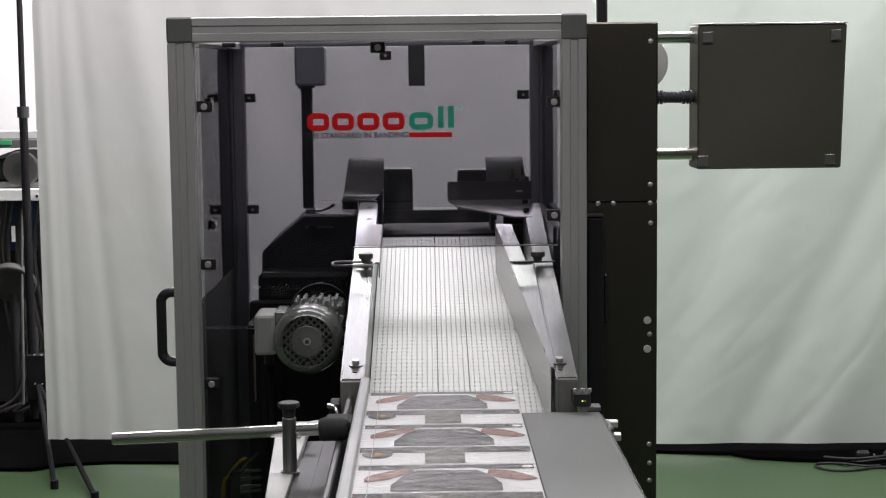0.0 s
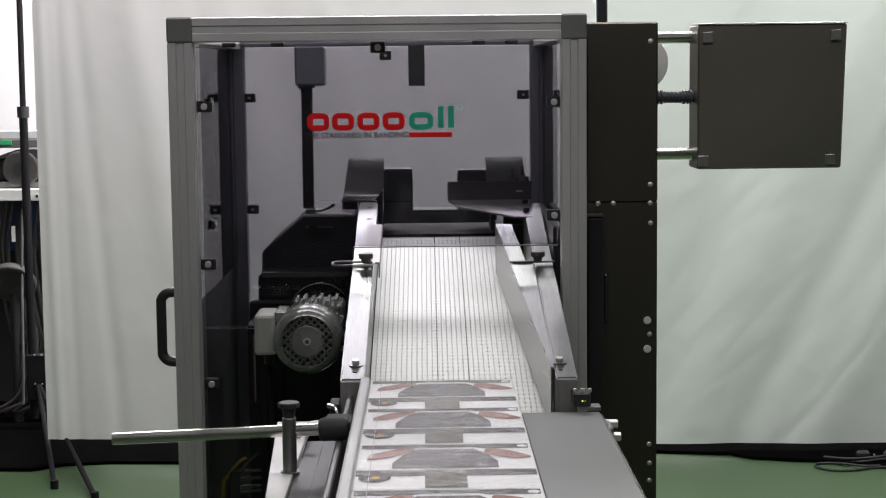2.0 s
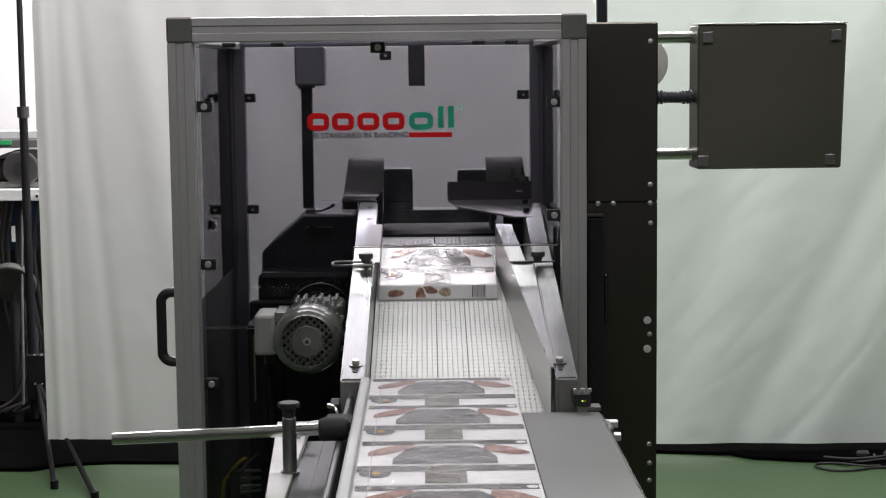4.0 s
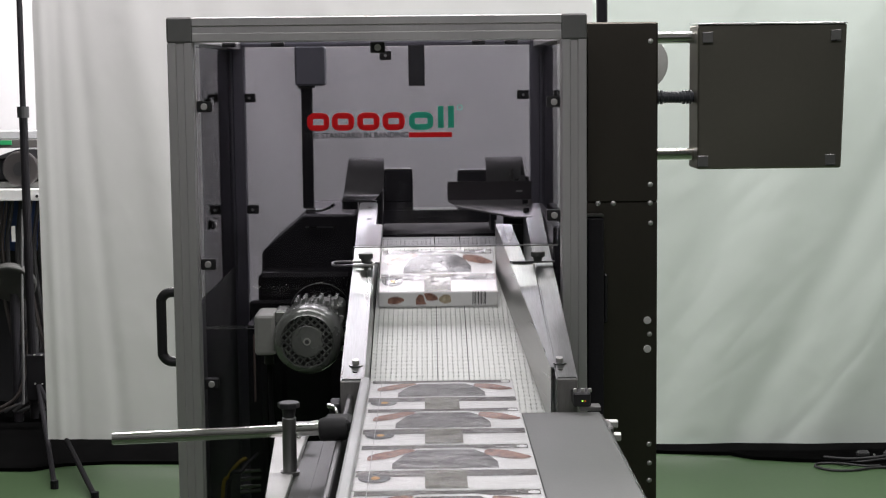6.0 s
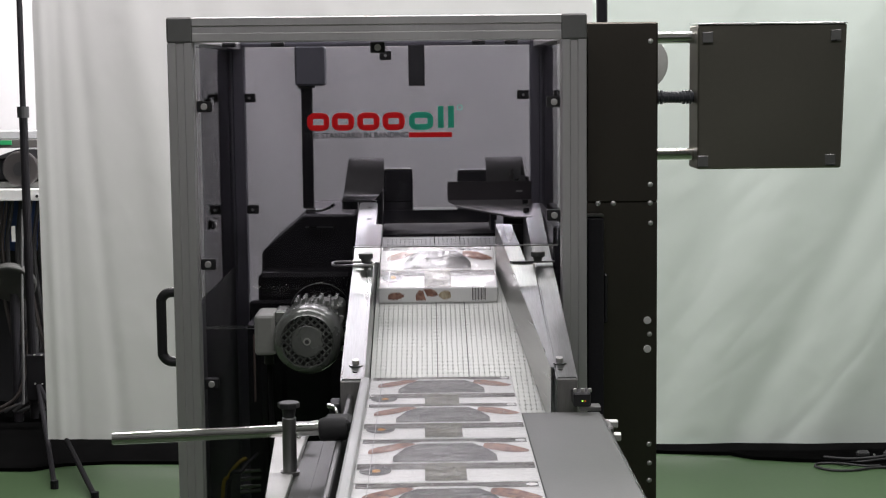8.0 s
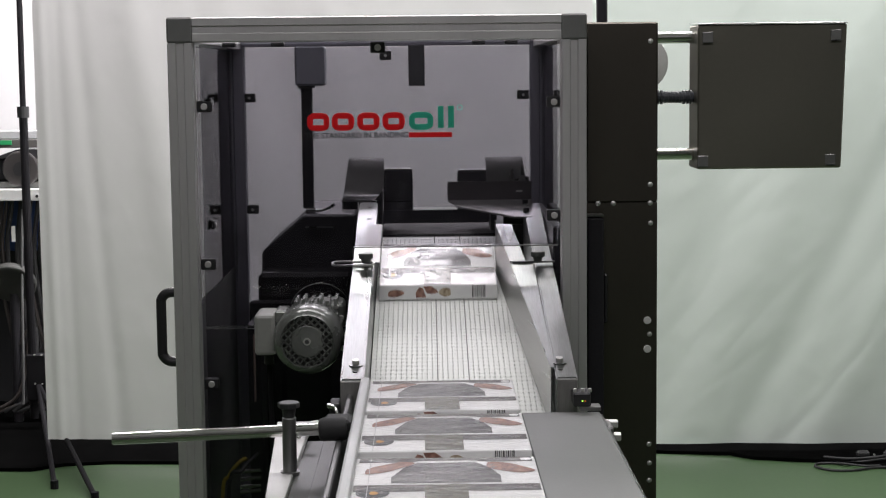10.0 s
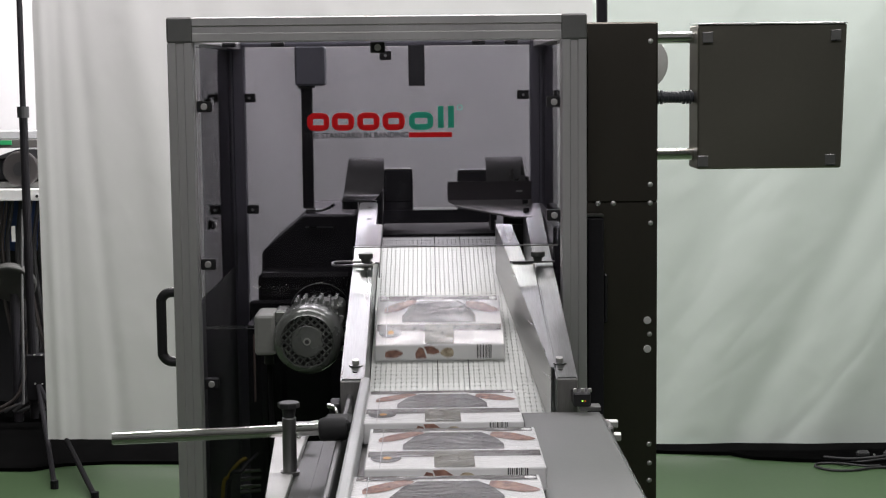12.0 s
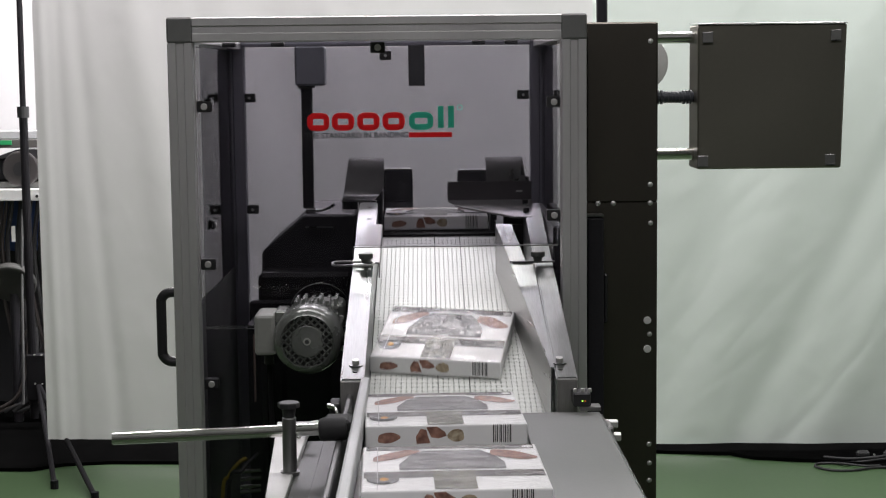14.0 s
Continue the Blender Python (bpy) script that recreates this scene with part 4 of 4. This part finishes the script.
def floor_cables():
    f = thing("floor_cables", "loose black cables lying in loops on the floor", "cables", (1.5, 5.8, 0))
    part("cable", pipe([(1.95, 5.82, 0.006), (1.78, 5.80, 0.008), (1.64, 5.80, 0.006), (1.55, 5.765, 0.005), (1.47, 5.77, 0.005), (1.425, 5.83, 0.005), (1.45, 5.875, 0.005), (1.52, 5.86, 0.008), (1.60, 5.80, 0.012), (1.69, 5.82, 0.008), (1.74, 5.83, 0.006), (1.79, 5.76, 0.006), (1.92, 5.73, 0.006)], 0.0045), RUBBER, f)
    part("cable", pipe([(1.30, 5.945, 0.005), (1.42, 5.93, 0.005), (1.50, 5.905, 0.008), (1.58, 5.86, 0.012), (1.72, 5.84, 0.03), (1.9, 5.86, 0.02)], 0.004), RUBBER, f)
    part("cable", pipe([(1.48, 5.93, 0.016), (1.56, 5.88, 0.02), (1.66, 5.86, 0.03), (1.75, 5.88, 0.035), (1.9, 5.9, 0.02)], 0.005), RUBBER, f)
    for x, y in ((1.60, 5.91), (1.70, 5.90), (1.79, 5.92)):
        part("plug", block(x, x + 0.05, y, y + 0.03, 0.015, 0.040, 0.008), RUBBER, f, "black cable plug")
    for x, z in ((1.735, 0.036), (1.66, 0.030)):
        part("plug_pin", rod((x, 5.895, z), (x, 5.90, z), 0.004, seg=8), BOLT, f, "bright plug pin")
    return f


floor_cables()


def workbench():
    w = thing("workbench", "pale workbench shelf cluttered with dark equipment", "workbench", (-1.9, 6.9, 0))
    part("shelf", block(-2.7, -1.45, 6.68, 7.2, 0.956, 1.004, 0.003), WHITE_PLATE, w, "pale shelf board")
    part("knob", rod((-1.605, 6.675, 0.975), (-1.605, 6.68, 0.975), 0.006), BLACK, w)
    part("upper_rail", block(-2.7, -1.45, 6.85, 6.95, 1.205, 1.24, 0.003), plain("grey_ledge", (0.45, 0.45, 0.46), 0.5), w, "grey wall rail")
    part("dark_rail", block(-2.7, -1.45, 6.84, 6.90, 1.168, 1.203, 0.003), plain("dark_ledge", (0.09, 0.085, 0.08), 0.5), w, "dark rail")
    part("green_mark", block(-1.80, -1.742, 6.835, 6.84, 1.182, 1.200), plain("green_mark_paint", (0.02, 0.30, 0.10), 0.5), w, "green label")
    part("back_board", block(-2.7, -1.45, 7.2, 7.22, 0.0, 0.95), plain("black_board", (0.012, 0.012, 0.014), 0.7), w)
    part("blue_bin", block(-2.2, -1.5, 6.95, 7.15, 0.72, 0.94, 0.01), BLUE, w, "dark blue bin")
    for x in (-2.6, -1.5):
        part("leg", block(x - 0.025, x + 0.025, 6.75, 6.8, 0, 0.956), BLACK_STEEL, w)
    part("white_tag", block(-1.722, -1.706, 6.70, 6.703, 0.785, 0.85), WHITE_PLATE, w, "small white tag")
    for k, (x, sag) in enumerate(((-1.78, 0.1), (-1.74, 0.16), (-1.70, 0.05), (-1.66, 0.13), (-1.63, 0.08), (-1.60, 0.2), (-1.76, 0.22), (-1.68, 0.26))):
        part("hanging_cable", pipe([(x, 6.8, 0.95), (x - 0.02, 6.78, 0.7), (x + sag * 0.4, 6.76, 0.45 - sag), (x + sag, 6.75, 0.40), (x + sag * 0.6, 6.74, 0.15), (x - 0.05, 6.74, 0.06)], 0.008 + 0.002 * (k % 3)), RUBBER if k % 3 else plain("brown_cable", (0.035, 0.028, 0.026), 0.6), w)
    part("grey_cable", pipe([(-1.672, 6.7, 0.92), (-1.678, 6.69, 0.75), (-1.685, 6.69, 0.55), (-1.69, 6.69, 0.30), (-1.70, 6.70, 0.1)], 0.0055), CABLE_GREY, w, "grey cable")
    return w


workbench()


def coil_drum():
    e = thing("coil_drum", "dark machine drum lying on the workbench shelf", "drum", (-1.65, 6.8, 1.004))
    part("body", block(-2.0, -1.52, 6.78, 6.9, 1.03, 1.13, 0.01), BLACK_STEEL, e)
    part("drum", rod((-1.68, 6.72, 1.085), (-1.68, 6.78, 1.085), 0.075, seg=32, bevel=0.006), plain("drum_paint", (0.05, 0.045, 0.045), 0.4), e)
    part("drum_hub", rod((-1.68, 6.715, 1.085), (-1.68, 6.72, 1.085), 0.03, seg=24), BLACK, e)
    part("cover", prism([(-1.80, 6.74, 1.13), (-1.70, 6.74, 1.165), (-1.62, 6.74, 1.165), (-1.53, 6.74, 1.13)], (0, 0.1, 0)), BLACK, e, "black cover")
    part("foot", block(-1.95, -1.55, 6.75, 6.9, 1.0045, 1.03, 0.003), STEEL_DULL, e)
    return e


coil_drum()
solid("stool_seat", "dim grey round seat standing under the workbench", "stool", rod((-1.735, 6.72, 0.60), (-1.735, 6.75, 0.62), 0.10, seg=28, bevel=0.01), plain("dim_grey_vinyl", (0.05, 0.05, 0.047), 0.6))
part("stem", rod((-1.735, 6.76, 0.0), (-1.735, 6.76, 0.56), 0.02), BLACK_STEEL, bpy.data.objects["stool_seat"])

# ---- cartons ----
BOX_W, BOX_L, BOX_H = 0.229, 0.234, 0.031


def carton():
    """A flat film-wrapped food carton, printed on top and front; its origin is the middle of its base."""
    c = thing("food_carton", "flat white food carton in clear shrink film", "carton", group="cartons on the line")
    w, h = BOX_W / 2, BOX_L / 2
    part("sleeve", block(-w, w, -h, h, 0, BOX_H, 0.0025, seg=2), CARD, c)

    def shape(name, pts, mat, lift=0.0004, label=""):
        """Print on the lid: u to the right, v from the far edge to the near edge."""
        bm = bmesh.new()
        bm.faces.new([bm.verts.new((-w + u * 2 * w, h - v * 2 * h, BOX_H + lift)) for u, v in pts])
        return part(name, bm, mat, c, label)

    def oval(cu, cv, ru, rv, lean=0.0, n=18, wob=0.12):
        return [(cu + ru * math.cos(a) * (1 + wob * math.sin(3 * a + cu * 9)), cv + rv * math.sin(a) + lean * ru * math.cos(a)) for a in [2 * math.pi * k / n for k in range(n)]]
    shape("back_band", [(0.02, 0.015), (0.98, 0.015), (0.98, 0.115), (0.72, 0.115), (0.66, 0.085), (0.36, 0.085), (0.30, 0.115), (0.02, 0.115)], CARD_BAND, label="dark photo band")
    shape("food_picture", oval(0.18, 0.24, 0.135, 0.085, -0.75), CARD_BROWN, 0.0006, "reddish food picture")
    shape("food_picture", oval(0.84, 0.25, 0.13, 0.095, 0.55), CARD_BROWN, 0.0006, "reddish food picture")
    shape("main_panel", [(0.345, 0.13), (0.665, 0.13), (0.735, 0.24), (0.79, 0.42), (0.79, 0.565), (0.205, 0.565), (0.205, 0.44), (0.27, 0.24)], CARD_DARK, 0.0005, "dark grey printed panel")
    shape("front_band", [(0.012, 0.60), (0.988, 0.60), (0.988, 0.735), (0.012, 0.735)], CARD_BAND, label="dark photo band")
    shape("centre_tab", [(0.385, 0.60), (0.61, 0.60), (0.61, 0.985), (0.385, 0.985)], CARD_TAB, 0.0006, "olive printed tab")
    shape("badge", oval(0.115, 0.765, 0.088, 0.10, 0, wob=0), CARD_INK, 0.0006, "black oval badge")
    shape("badge_mark", oval(0.12, 0.765, 0.024, 0.032, 0), CARD_GOLD, 0.0008)
    shape("seal", oval(0.945, 0.07, 0.032, 0.03, 0, wob=0), CARD, 0.0007)

    shape("film_seam", [(0.083, 0.004), (0.087, 0.004), (0.087, 0.996), (0.083, 0.996)], FILM_EDGE, 0.0010, "weld line of the film")

    def face_shape(name, pts, mat, label=""):
        bm = bmesh.new()
        bm.faces.new([bm.verts.new((-w + u * 2 * w, -h - 0.0004, BOX_H * (1 - v))) for u, v in pts])
        return part(name, bm, mat, c, label)
    face_shape("front_picture", oval(0.14, 0.54, 0.07, 0.25, -0.6), CARD_BROWN, "brown food picture")
    face_shape("front_picture", [(0.315, 0.84), (0.31, 0.5), (0.34, 0.14), (0.375, 0.2), (0.385, 0.5), (0.40, 0.82)], CARD_BROWN, "brown food picture")
    face_shape("front_picture", [(0.375, 0.08), (0.44, 0.06), (0.49, 0.3), (0.50, 0.5), (0.45, 0.6), (0.405, 0.55), (0.39, 0.3)], CARD_BROWN, "brown food picture")
    face_shape("front_picture", oval(0.56, 0.48, 0.052, 0.30), CARD_SHELL, "pale shell picture")
    for k, (u, wd) in enumerate(((0.785, 8), (0.798, 4), (0.808, 7), (0.822, 3), (0.831, 9), (0.848, 4), (0.858, 8), (0.872, 3), (0.881, 5), (0.890, 8))):
        face_shape("code_bar", [(u, 0.02), (u + wd / 1000, 0.02), (u + wd / 1000, 0.84), (u, 0.84)], CARD_INK)
    return c


# Moments at which each carton passes the middle of the belt, in order.
PHASES = [2.50, 3.45, 4.46, 5.50, 6.515, 7.47, 8.44, 9.45, 10.55, 11.85, 12.915, 13.94, 14.95, 15.95, 16.95]
PITCH = 0.237
FIRST_LEAD, GATE_LEAD = 2.477, 2.620
SPEED = 0.698


def queue_lead(k, t):
    """Leading edge of carton k on the infeed, before it is pulled away."""
    gap = 0.033 * max(0, k - 9)
    marks = [(0.0, FIRST_LEAD - PITCH * k - gap), (1.4, FIRST_LEAD - PITCH * k - gap)]
    for j in range(k):
        back = PITCH * (k - j - 1) + min(gap, 0.033 * (k - j))
        marks += [(PHASES[j] + dt, y - back) for dt, y in ((-0.5, 2.353), (-0.4, 2.41), (-0.2, 2.45), (0.0, 2.49), (0.4, 2.572))]
    marks += [(PHASES[k] - 0.5, 2.572), (PHASES[k] - 0.4, GATE_LEAD)]
    late = {11: [(12.55, 2.385), (12.95, 2.465), (13.3, 2.515), (13.45, 2.555), (13.54, 2.62)],
            12: [(12.53, 2.10), (12.9, 2.19), (13.4, 2.245), (13.6, 2.335), (13.8, 2.42), (14.0, 2.469), (14.55, 2.65)],
            13: [(12.53, 1.78), (12.9, 1.83), (13.4, 1.948), (13.6, 2.005), (13.8, 2.037), (14.0, 2.11), (15.55, 2.65)],
            14: [(12.53, 1.48), (13.4, 1.63), (14.0, 1.78), (16.0, 2.3)]}
    if k in late:
        marks = [p for p in marks if p[0] < 12.4] + late[k]
    for (a, p), (b, q) in zip(marks, marks[1:]):
        if t <= b:
            return p + (q - p) * max(0.0, t - a) / (b - a)
    return marks[-1][1]


def queue_lag(t):
    """The queue runs a little late behind the ninth carton."""
    marks = ((9.5, 0.0), (10.3, 0.058), (10.5, 0.072), (11.0, 0.03), (11.4, 0.0))
    for (a, p), (b, q) in zip(marks, marks[1:]):
        if a <= t <= b:
            return p + (q - p) * (t - a) / (b - a)
    return 0.0


CREST_Z = belt_z(3.472) + 0.0012


def carton_pose(k, t):
    start = PHASES[k] - 0.4
    s = t - start
    if s < 0:
        lead = queue_lead(k, t) - (queue_lag(t) if k > 8 else 0.0)
    elif s < 0.25:
        lead = GATE_LEAD + 0.879 * s
    else:
        lead = GATE_LEAD + 0.220 + SPEED * (s - 0.25) + 1.0 * max(0.0, s - 1.41)
    yc = min(lead - BOX_L / 2, 5.80 - 0.2120 * k)
    x, turn = 0.021, 0.0
    if k == 11:
        x = 0.040 - 0.010 * min(1.0, max(0.0, (t - 11.0) / 1.4))
        turn = -9.0 * min(1.0, max(0.0, (t - 13.4) / 0.35))
    if k == 13:
        x, turn = 0.030, 1.5
    if k == 12:
        turn = 2.0 * min(1.0, max(0.0, (t - 13.2) / 0.4))

    # the support under the near and the far edge
    def ground(y):
        if y < 2.466:
            return 0.9307
        if y < 2.61:
            f = (y - 2.466) / 0.144
            return 0.9307 + (belt_z(2.61) + 0.0012 - 0.9307) * f * f
        if y < 3.472:
            return belt_z(y) + 0.0012
        if y < 3.74:
            return CREST_Z
        return CREST_Z - (y - 3.74) * 0.4649
    a, b = yc - BOX_L * 0.49, yc + BOX_L * 0.49
    za, zb = ground(a), ground(b)
    if a < 2.61 and b < 2.76:
        zb = max(0.9307, zb)
        if b < 2.744:
            zb = 0.9307
    tilt, zc = math.degrees(math.atan2(zb - za, b - a)), (za + zb) / 2
    if b > 3.472:
        # tip over the belt's end, run level, then tip down onto the chute
        tilt = SLOPE_DEG * min(1.0, max(0.0, (3.60 - yc) / 0.18))
        zc = CREST_Z + math.tan(radians(tilt)) * (yc - 3.472)
    if yc > 3.74:
        tilt = -24.93 * min(1.0, (yc - 3.74) / 0.12)
        zc = CREST_Z + math.tan(radians(tilt)) * (yc - 3.74)
    return pose(x, yc, zc + 0.0004, tilt, 0, 0) @ pose(0, 0, 0, 0, 0, turn)


FIRST_CARTON = carton()
CARTONS = [FIRST_CARTON]
for k in range(1, len(PHASES)):
    CARTONS.append(copy_thing(FIRST_CARTON, carton_pose(k, 0.0)))

# ---- belt ----
BELT_PITCH_COUNT = 118
BELT_R = 0.0245
BELT_X = -0.1006
RUN = (BELT_Y1 - BELT_Y0 - 2 * BELT_R) / math.cos(math.atan(SLOPE))
LOOP = 2 * RUN + 2 * math.pi * BELT_R
LINK = LOOP / BELT_PITCH_COUNT


def belt_link():
    """One row of the plastic belt: narrow white bars with slots between them on a thin core."""
    bm = bmesh.new()
    cols = 33
    cw = 0.2976 / cols
    seams = (13, 19)
    for i in range(cols):
        x = BELT_X + cw * i
        g = 0.0003 if i in seams else 0.0
        block(x + 0.0011 + g, x + cw - 0.0011, -LINK * 0.462, LINK * 0.462, -0.004, 0.0, 0.0, bm)
    ends = (0,) + seams + (cols,)
    for p, q in zip(ends, ends[1:]):
        block(BELT_X + cw * p + 0.0010, BELT_X + cw * q - 0.0006, -LINK * 0.24, LINK * 0.24, -0.0045, -0.0008, 0.0, bm)
    return bm


def belt_pose(s):
    """Pose on the closed loop at the arc length s: up the slope, round, back below, round."""
    s %= LOOP
    a = math.atan(SLOPE)
    y0, y1 = BELT_Y0 + BELT_R, BELT_Y1 - BELT_R
    up = Vector((0, -math.sin(a), math.cos(a)))
    along = Vector((0, math.cos(a), math.sin(a)))
    c0 = Vector((0, y0, belt_z(y0))) - up * BELT_R
    c1 = c0 + along * RUN
    if s < RUN:
        p, turn = c0 + along * s + up * BELT_R, 0.0
    elif s < RUN + math.pi * BELT_R:
        turn = (s - RUN) / BELT_R
        p = c1 + up * BELT_R * math.cos(turn) + along * BELT_R * math.sin(turn)
    elif s < 2 * RUN + math.pi * BELT_R:
        p, turn = c1 - along * (s - RUN - math.pi * BELT_R) - up * BELT_R, math.pi
    else:
        turn = math.pi + (s - 2 * RUN - math.pi * BELT_R) / BELT_R
        p = c0 + up * BELT_R * math.cos(turn) + along * BELT_R * math.sin(turn)
    return Matrix.Translation(p) @ Matrix.Rotation(a - turn, 4, "X"), not (s < RUN or RUN + math.pi * BELT_R < s < 2 * RUN + math.pi * BELT_R)


BELT = thing("conveyor_belt", "white slotted plastic conveyor belt on the incline", "conveyor belt")
LINKS = [part("belt_link", belt_link(), BELT_WHITE, BELT)]
for i in range(1, BELT_PITCH_COUNT):
    ob = new("belt_link", LINKS[0].data)
    ob.parent = BELT
    LINKS.append(ob)
solid("belt_support", "grey slide plate beneath the white belt", "slide plate", sloped_block(-0.096, 0.197, 2.62, 3.43, -0.012, -0.006), BELT_SHADE)


def motions():
    for k, ob in enumerate(CARTONS):
        start = PHASES[k] - 0.4
        ts = sorted({round(0.1 * i, 1) for i in range(141) if abs(0.1 * i - start) < 2.6 or i % 5 == 0 or 0.1 * i > 12.4} | {0.0, 14.0})
        walk(ob, [(t, carton_pose(k, t)) for t in ts])
    speed = SPEED / math.cos(math.atan(SLOPE))
    last = frame(14.0)
    for i, ob in enumerate(LINKS):
        rows = [((f - 1) / FPS, belt_pose(i * LINK + speed * (f - 1) / FPS)[0]) for f in range(1, last + 1)]
        walk(ob, rows)


motions()
